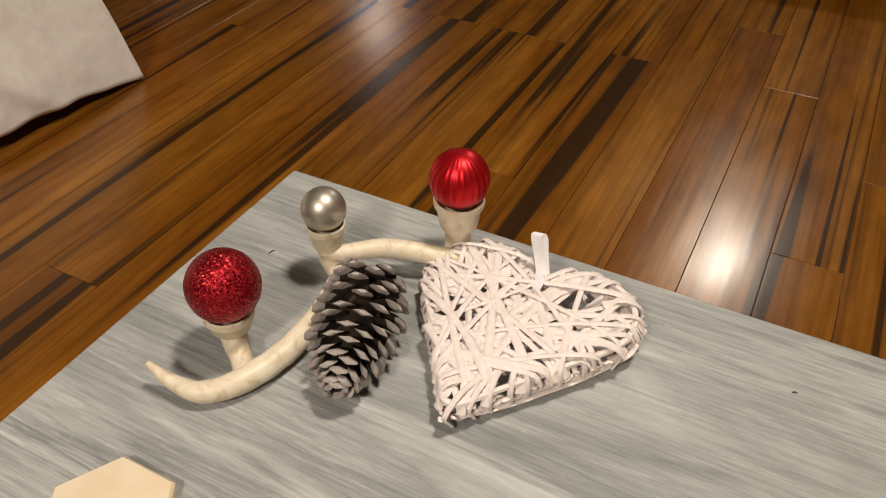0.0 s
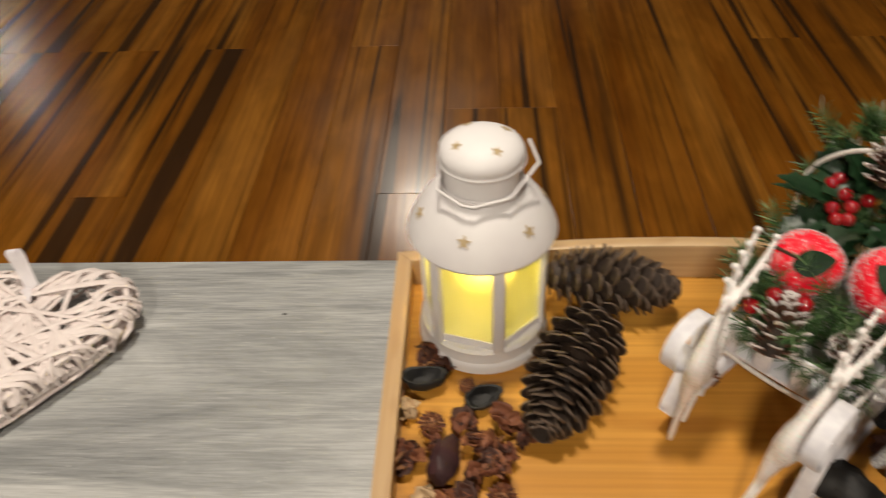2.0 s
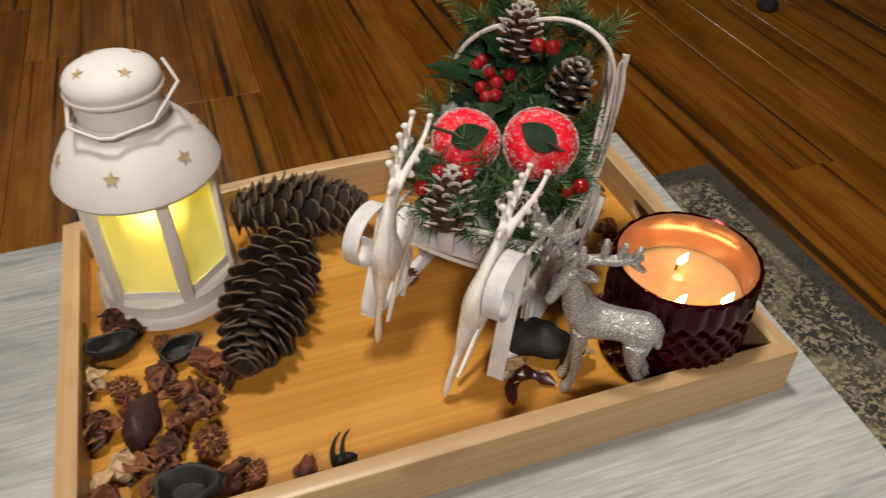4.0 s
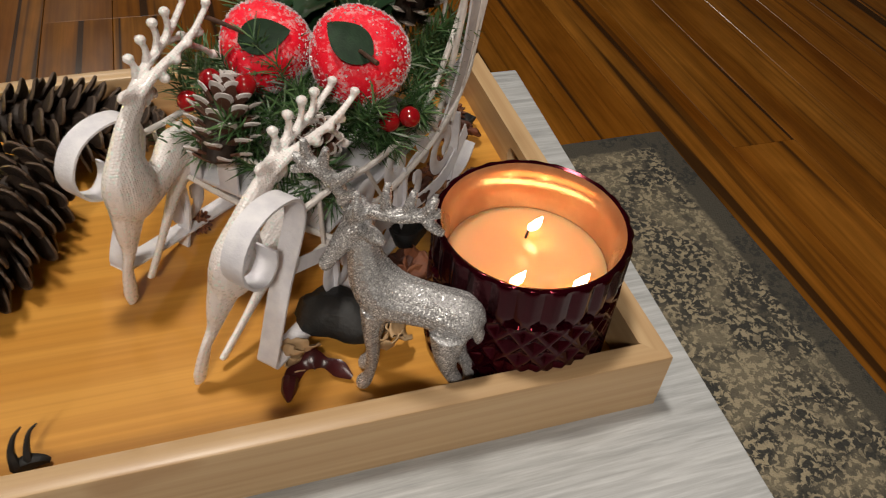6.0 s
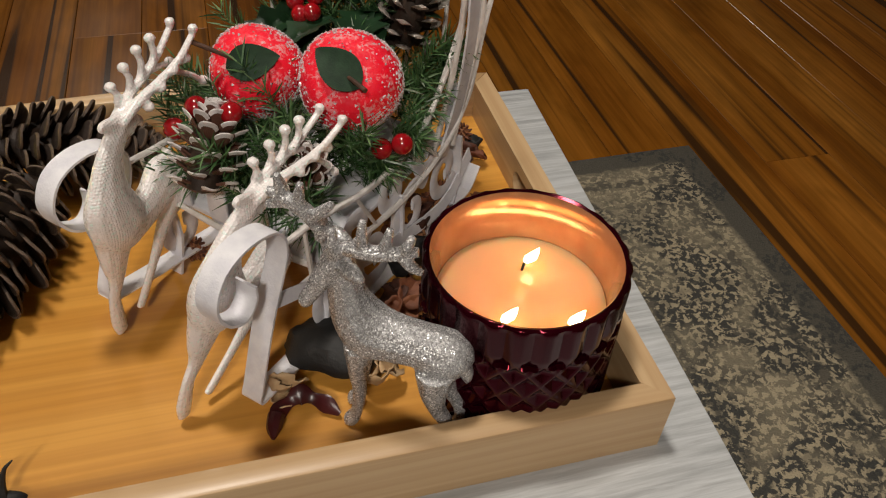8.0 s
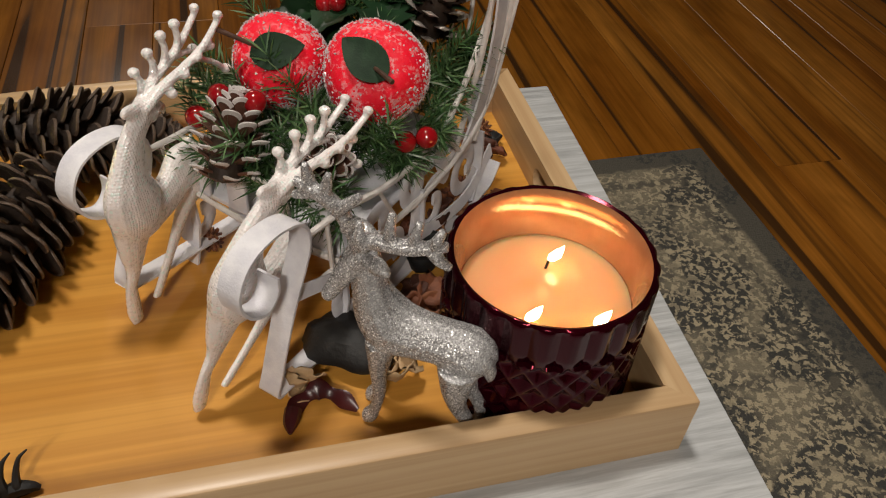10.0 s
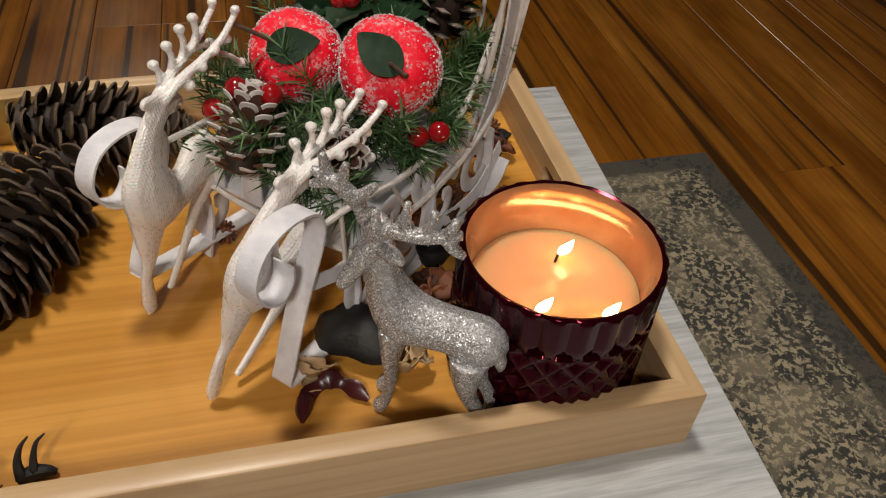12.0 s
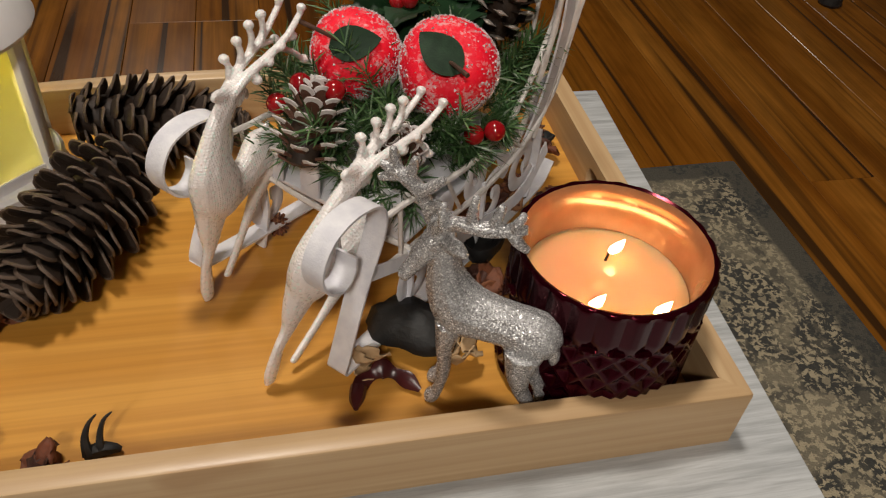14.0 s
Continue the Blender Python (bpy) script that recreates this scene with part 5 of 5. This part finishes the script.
def sugared_apple(place, r, stem_dir, leaf_turn, label):
    axis = Vector((-0.67, -0.30, 0.66))
    m = Matrix.Translation(SLEIGH @ Vector(place)) @ (SLEIGH.to_3x3() @ axis).to_track_quat("Z", "Y").to_matrix().to_4x4()
    t = thing("sugared_apple", m, label, "fruit", "sugared apples")
    prof = [(0, -0.84), (0.2, -0.9), (0.45, -0.88), (0.75, -0.66), (0.95, -0.28), (1.0, 0.08), (0.95, 0.42), (0.76, 0.72), (0.5, 0.86), (0.25, 0.84), (0.1, 0.72), (0, 0.66)]
    path = smooth_path([(a, 0, b, 0) for a, b in prof], 4)
    rows = [(max(0.0, p[0]) * r, p[2] * r) for p in path]
    rows[0], rows[-1] = (0, rows[0][1]), (0, rows[-1][1])
    part("body", lathe_bm(rows, 56, lambda a, q, z: q * (1 + 0.025 * math.sin(3 * a + 1))), M_APPLE, t)
    rng = random.Random(int(r * 1e5))
    verts, faces = [], []
    while len(faces) < 4500 * 4:
        f = rng.random()
        if rng.random() > 0.03 + 0.97 * max(0.0, 1 - max(0.0, f - 0.38) * 3.8):
            continue
        k = min(int(f * (len(rows) - 1)), len(rows) - 2)
        q, z = rows[k]
        a = rng.uniform(0, math.tau)
        if rng.random() > q / r:
            continue
        q *= 1 + 0.025 * math.sin(3 * a + 1)
        c = Vector((q * math.cos(a), q * math.sin(a), z))
        e = Euler((rng.uniform(0, 6), rng.uniform(0, 6), 0)).to_matrix()
        s = rng.uniform(0.0003, 0.00062)
        b = len(verts)
        verts.extend(c + e @ Vector(v) * s for v in ((1, 1, 1), (1, -1, -1), (-1, 1, -1), (-1, -1, 1)))
        faces.extend(((b, b + 1, b + 2), (b, b + 3, b + 1), (b, b + 2, b + 3), (b + 1, b + 3, b + 2)))
    grains = bpy.data.meshes.new("sugar_coat")
    grains.from_pydata(verts, [], faces)
    grains.materials.append(M_SUGAR)
    part("sugar_coat", grains, None, t, "clear sparkling sugar crystals")
    part("stem", tube_bm([(0, 0, 0.66 * r, 0.0011), (stem_dir[0] * 0.35 * r, stem_dir[1] * 0.35 * r, 1.05 * r, 0.001), (stem_dir[0] * r, stem_dir[1] * r, 1.3 * r, 0.0012)], 8, 4), M_STEM, t, "thin brown stem")
    lf = part("leaf", leaf_bm(r * 1.12, r * 0.74, 0, 0.18, 0.12), M_LEAF, t, "dark green satin leaf")
    lf.matrix_basis = Matrix.Rotation(leaf_turn, 4, "Z") @ pose(-0.42 * r, 0.0, 0.93 * r, 6, -4, 0)


sugared_apple((0.108, 0.072, 0.104), 0.0230, (-1.0, 0.25), radians(18), "red sugar-frosted apple with a dark leaf in the sleigh")
sugared_apple((0.117, 0.0225, 0.111), 0.0243, (0.5, -0.35), radians(143), "larger red sugar-frosted apple with a dark leaf")


def holly_spray():
    rng = random.Random(8)
    m = SLEIGH @ Matrix.Translation((0.158, 0.066, 0.115))
    t = thing("holly_spray", m, "dark green holly leaves with shiny red berries", "greenery")
    mesh = to_mesh("leaf", leaf_bm(0.046, 0.030, 4, 0.3, 0.15), M_HOLLY)
    for a, tilt, s, p in ((2.5, 10, 1.0, (0, 0.01, 0)), (1.7, -10, 1.0, (0, 0.012, 0.004)), (1.0, -22, 1.05, (0.0, 0.008, 0.01)), (3.2, 18, 1.0, (-0.004, 0, 0)), (0.3, -35, 1.0, (0.004, 0, 0.008)),
                          (2.1, -30, 0.9, (0, 0.018, 0.006)), (4.2, 4, 1.1, (-0.004, -0.012, 0.004)), (5.0, -14, 1.0, (0.006, -0.014, 0.004)), (5.8, -30, 1.0, (0.01, -0.01, 0.006)), (1.4, -55, 1.0, (0.014, 0.0, 0.01)), (5.2, -55, 1.0, (0.016, -0.02, 0.008)), (3.6, -8, 1.0, (0.006, -0.02, 0.006)), (0.8, -48, 0.9, (0.012, 0.02, 0.004)), (2.9, 0, 0.9, (-0.002, -0.006, 0.002))):
        o = part("leaf", mesh, None, t)
        o.matrix_basis = Matrix.Translation(p) @ Matrix.Rotation(a, 4, "Z") @ Matrix.Rotation(radians(tilt), 4, "Y") @ Matrix.Rotation(rng.uniform(-0.3, 0.3), 4, "X") @ Matrix.Diagonal((s, s, s, 1))
    berry = to_mesh("berry", ball_into(bmesh.new(), (0, 0, 0), 0.0048, 3), M_BERRY)
    for x, y, z in ((-0.004, 0.004, 0.012), (0.002, 0.012, 0.015), (-0.008, 0.014, 0.008), (-0.010, 0.002, 0.006), (-0.012, 0.008, 0.004), (0.004, -0.002, 0.016), (0.012, 0.022, 0.018), (0.006, 0.024, 0.016)):
        part("berry", berry, None, t).matrix_basis = Matrix.Translation((x, y, z))


holly_spray()


def berry_sprig(place, offsets):
    t = thing("berry_sprig", SLEIGH @ Matrix.Translation(place), "glossy red berries wired among the fir", "berries", "red berries")
    mesh = to_mesh("berry", ball_into(bmesh.new(), (0, 0, 0), 0.0053, 3), M_BERRY)
    for o in offsets:
        part("berry", mesh, None, t).matrix_basis = Matrix.Translation(o)
        part("stem", tube_bm([(*o, 0.0006), (o[0] * 0.5 + 0.004, o[1] * 0.5, o[2] * 0.5 - 0.006, 0.0006), (0.008, 0, -0.014, 0.0006)], 5, 3), M_STEM, t)


berry_sprig((0.107, -0.001, 0.088), [(0, 0, 0), (0.004, -0.009, 0.004)])
berry_sprig((0.160, 0.044, 0.158), [(0, 0, 0), (0.0, -0.0105, 0.001)])
berry_sprig((0.062, 0.069, 0.110), [(0, 0, 0), (0.004, -0.017, 0.001), (-0.006, 0.010, -0.012)])


def small_cone(x, y, z, d, length, radius, tip, label, count=46):
    base = at_sleigh(x, y, z)
    head = base + SLEIGH.to_3x3() @ Vector(d)
    pine_cone("small_pine_cone", along(base, head), length, radius, count, tip, label, "small pine cones in the sleigh")


small_cone(0.043, 0.055, 0.079, (0.55, 0.14, 0.8), 0.040, 0.0195, M_SNOW, "small brown pine cone with white-painted tips")
small_cone(0.078, 0.020, 0.082, (-0.6, -0.1, 0.8), 0.022, 0.0150, M_SNOW, "small round pine cone with white-painted tips", 40)
small_cone(0.166, 0.060, 0.142, (0.25, 0.0, 1), 0.036, 0.0185, M_SNOW, "snowy pine cone wired to the sleigh's back")
small_cone(0.166, 0.026, 0.108, (0.1, -0.25, 1), 0.040, 0.0185, M_SILVERCONE, "dark pine cone with silvered glitter tips")


# ---- potpourri in the tray ----
def petal_into(bm, c, rng, size, curl):
    """A dried petal, cupped and rolled at its rim."""
    n = 7
    rot = Euler((rng.uniform(-0.9, 0.9), rng.uniform(-0.9, 0.9), rng.uniform(0, 6.28))).to_matrix()
    rows = []
    for i in range(n):
        u = i / (n - 1)
        row = []
        for j in range(n):
            v = j / (n - 1) - 0.5
            a = v * curl
            w = math.sin(math.pi * (0.12 + 0.8 * u)) ** 0.7
            rad = size * 0.55 / max(curl, 0.5) * 1.9
            p = Vector((u * size - size / 2, rad * math.sin(a) * w, rad * (1 - math.cos(a)) * w + 0.25 * size * u * u * math.sin(curl)))
            p += Vector((noise.noise(p * 300 + Vector(c) * 50), noise.noise(p * 310 + Vector(c) * 71), noise.noise(p * 290))) * size * 0.13
            row.append(bm.verts.new(Vector(c) + rot @ p))
        rows.append(row)
    for a, b in zip(rows, rows[1:]):
        for j in range(n - 1):
            bm.faces.new((a[j], a[j + 1], b[j + 1], b[j]))


def dried_flower(x, y, r, count, seed, material=None, label="curled brown dried flower petals", cat="potpourri"):
    rng = random.Random(seed)
    bm = bmesh.new()
    for k in range(count):
        a, q = rng.uniform(0, 6.28), r * math.sqrt(rng.random())
        petal_into(bm, (q * math.cos(a), q * math.sin(a), rng.uniform(0.004, 0.012)), rng, rng.uniform(0.011, 0.018), rng.uniform(1.2, 3.6))
    low = min(v.co.z for v in bm.verts)
    bmesh.ops.translate(bm, vec=(0, 0, -low + 0.0004), verts=bm.verts)
    ob = solid("dried_flower", bm, material or M_PETAL, pose(x, y, BED), label, cat, "potpourri")
    md = ob.modifiers.new("thick", "SOLIDIFY")
    md.thickness = 0.0006
    return ob


def seed_pod(x, y, lx, ly, h, yaw, material, label, hollow=0.75, tilt=0.0):
    """A halved woody pod: a lumpy shell with a hollow face."""
    bm = lathe_bm([(0, -1), (0.4, -0.93), (0.75, -0.68), (0.97, -0.25), (1.0, 0.05), (0.93, 0.2), (0.8, 0.18), (hollow * 0.85, -0.1), (hollow * 0.6, -0.42), (0, -0.5)], 32)
    for v in bm.verts:
        v.co *= 1 + 0.2 * noise.noise(v.co * 1.9 + Vector((x * 90, y * 90, 0))) + 0.06 * noise.noise(v.co * 6 + Vector((x * 70, y * 90, 0)))
        v.co.x *= lx * (1 + 0.16 * math.copysign(abs(v.co.x) ** 3, v.co.x) * 0.6)
        v.co.y *= ly
        v.co.z *= h
    bmesh.ops.rotate(bm, cent=(0, 0, 0), matrix=Matrix.Rotation(radians(tilt), 3, "X"), verts=bm.verts)
    low = min(v.co.z for v in bm.verts)
    bmesh.ops.translate(bm, vec=(0, 0, -low), verts=bm.verts)
    return solid("seed_pod", bm, material, pose(x, y, BED, 0, 0, yaw), label, "potpourri", "potpourri")


def burr(x, y, r, stretch, seed, label="small spiky dried brown cone"):
    rng = random.Random(seed)
    bm = ball_into(bmesh.new(), (0, 0, r), r * 0.72, 2, (1, stretch, 1))
    for i in range(70):
        z = 1 - 2 * (i + 0.5) / 70
        a = i * 2.4
        q = math.sqrt(1 - z * z)
        d = Vector((q * math.cos(a), q * math.sin(a) * stretch, z))
        p = Vector((0, 0, r)) + d * r * 0.6
        e = p + d * r * rng.uniform(0.32, 0.46)
        tube_into(bm, [(*p, r * 0.15), (*p.lerp(e, 0.6), r * 0.13), (*e, r * 0.05)], 5, 1)
    low = min(v.co.z for v in bm.verts)
    bmesh.ops.translate(bm, vec=(0, 0, -low), verts=bm.verts)
    return solid("spiky_cone", bm, M_PETAL, pose(x, y, BED, 0, 0, seed * 37), label, "potpourri", "potpourri")


PALE = "pale cream dried petal curled at its edge"
for x, y, r, c, s in ((0.022, -0.090, 0.010, 8, 1), (0.037, -0.092, 0.006, 4, 2), (0.019, -0.176, 0.008, 7, 3), (0.067, -0.166, 0.013, 12, 4), (0.083, -0.146, 0.008, 6, 5), (0.079, -0.177, 0.008, 6, 6),
                      (0.043, -0.212, 0.010, 7, 7), (0.056, -0.205, 0.008, 6, 18), (0.089, -0.234, 0.006, 4, 8), (0.131, -0.246, 0.006, 4, 9), (0.026, -0.246, 0.009, 7, 10),
                      (0.033, -0.162, 0.008, 5, 15), (0.054, -0.150, 0.008, 5, 16), (0.070, -0.190, 0.009, 6, 17), (0.018, -0.229, 0.007, 5, 40), (0.098, -0.157, 0.005, 3, 41), (0.051, -0.226, 0.007, 5, 42), (0.348, -0.120, 0.010, 8, 11), (0.366, -0.098, 0.010, 9, 12), (0.400, -0.052, 0.010, 9, 13), (0.335, -0.172, 0.007, 6, 14), (0.392, -0.105, 0.008, 6, 19)):
    dried_flower(x, y, r, c, s)
for x, y, s in ((0.015, -0.138, 21), (0.030, -0.205, 22), (0.018, -0.213, 23), (0.316, -0.217, 24), (0.344, -0.163, 25), (0.381, -0.125, 26)):
    dried_flower(x, y, 0.003, 3, s, M_PETALPALE, PALE)
dried_flower(0.268, -0.214, 0.003, 3, 30, M_PETALPALE, "tan dried nut husk")
seed_pod(0.024, -0.110, 0.0165, 0.0095, 0.012, 6, M_POD, "halved black woody pod lying open")
seed_pod(0.067, -0.127, 0.0150, 0.0085, 0.011, 24, M_POD, "halved black pod with a pale inside", 0.8, 18)
seed_pod(0.042, -0.180, 0.0195, 0.0105, 0.013, 78, M_PODRED, "dark plum-coloured woody pod lying face down", 0.3, 150)
seed_pod(0.063, -0.236, 0.0190, 0.0130, 0.013, -4, M_POD, "large halved black pod lying open")
seed_pod(0.293, -0.194, 0.0240, 0.0180, 0.015, -30, M_POD, "black woody pod behind the silver stag", 0.3, 165)
seed_pod(0.345, -0.140, 0.0150, 0.0100, 0.012, 40, M_POD, "halved black pod beside the candle")
seed_pod(0.414, -0.036, 0.0060, 0.0060, 0.006, 0, M_POD, "small round black seed")
for x, y, r, st, s in ((0.056, -0.113, 0.006, 1.0, 1), (0.032, -0.148, 0.0085, 1.2, 2), (0.079, -0.208, 0.0105, 1.0, 3), (0.101, -0.235, 0.006, 1.6, 4), (0.233, -0.106, 0.007, 1.0, 5), (0.351, -0.177, 0.008, 1.0, 6), (0.408, -0.03, 0.008, 1.0, 7),
                       (0.378, -0.088, 0.008, 1.0, 9)):
    burr(x, y, r, st, s)


def forked_curl():
    bm = tube_bm([(-0.006, 0, 0.002, 0.002), (0, 0.001, 0.003, 0.0036), (0.006, 0, 0.003, 0.0025), (0.009, -0.001, 0.002, 0.0012)], 8, 4)
    tube_into(bm, [(-0.004, 0, 0.003, 0.0028), (-0.004, 0.003, 0.010, 0.0018), (-0.001, 0.005, 0.017, 0.001), (0.003, 0.006, 0.021, 0.0004)], 7, 4)
    tube_into(bm, [(0.001, 0, 0.004, 0.0022), (0.002, 0.003, 0.010, 0.0015), (0.005, 0.005, 0.017, 0.0009), (0.009, 0.006, 0.020, 0.0004)], 7, 4)
    low = min(v.co.z for v in bm.verts)
    bmesh.ops.translate(bm, vec=(0, 0, -low), verts=bm.verts)
    solid("forked_pod", bm, M_POD, pose(0.150, -0.241, BED, 0, 0, 10), "black dried pod with two curved prongs", "potpourri", "potpourri")


forked_curl()


def maroon_husk():
    rows = [(-0.019, -0.006, 0.003, 0.0035), (-0.015, 0.003, 0.005, 0.006), (-0.008, 0.009, 0.006, 0.0036), (-0.002, 0.0115, 0.008, 0.0068), (0.005, 0.010, 0.006, 0.0036), (0.013, 0.005, 0.005, 0.0055), (0.020, -0.001, 0.003, 0.0015)]
    bm = tube_bm(rows, 9, 5, flat=0.22, side=(0, 0.75, 0.66))
    tube_into(bm, [(-0.016, 0.002, 0.005, 0.005), (-0.0175, -0.006, 0.003, 0.0045), (-0.018, -0.0125, 0.002, 0.0012)], 8, 4)
    low = min(v.co.z for v in bm.verts)
    bmesh.ops.translate(bm, vec=(0, 0, -low), verts=bm.verts)
    solid("curled_husk", bm, M_CURL, pose(0.2765, -0.2270, BED, 0, 0, -6) @ Matrix.Scale(0.8, 4), "glossy maroon curled seed husk", "potpourri", "potpourri")


maroon_husk()


# ---- floor planks ----
def floor_planks():
    rng = random.Random(3)
    wide = 0.120
    meshes = {}
    for length in (1.2, 1.5, 1.8):
        bm = bmesh.new()
        g, c = 0.0004, 0.0008
        w, h = wide / 2 - g, length / 2 - g
        low = [bm.verts.new((sx * w, sy * h, -0.0118)) for sx, sy in ((-1, -1), (1, -1), (1, 1), (-1, 1))]
        mid = [bm.verts.new((sx * w, sy * h, -c)) for sx, sy in ((-1, -1), (1, -1), (1, 1), (-1, 1))]
        top = [bm.verts.new((sx * (w - c), sy * (h - c), 0.0)) for sx, sy in ((-1, -1), (1, -1), (1, 1), (-1, 1))]
        for a, b in ((low, mid), (mid, top)):
            for j in range(4):
                bm.faces.new((a[j], a[(j + 1) % 4], b[(j + 1) % 4], b[j]))
        bm.faces.new(top)
        meshes[length] = to_mesh("plank", bm, M_FLOOR, False)
    for i in range(-19, 18):
        x = -0.249 + wide / 2 + wide * i
        y = -3.2
        while y < 5.7:
            ln = rng.choice((1.2, 1.5, 1.8))
            o = part("plank", meshes[ln], None, floor)
            o.matrix_basis = Matrix.Translation((x, y + ln / 2, rng.uniform(-0.0002, 0.0)))
            y += ln
    bm = box_bm(-5.2, -0.249 - wide * 19, -3.2, 7.0, -0.0118, -0.0004)
    me = bpy.data.meshes.new("rest")
    for b in ((-0.249 + wide * 18, 3.6, -3.2, 7.0, -0.0118, -0.0004), (-0.249 - wide * 19, -0.249 + wide * 18, 6.8, 7.0, -0.0118, -0.0004)):
        extra = box_bm(*b)
        extra.to_mesh(me)
        extra.free()
        bm.from_mesh(me)
    part("planking", bm, M_FLOOR, floor, smooth=False)


floor_planks()
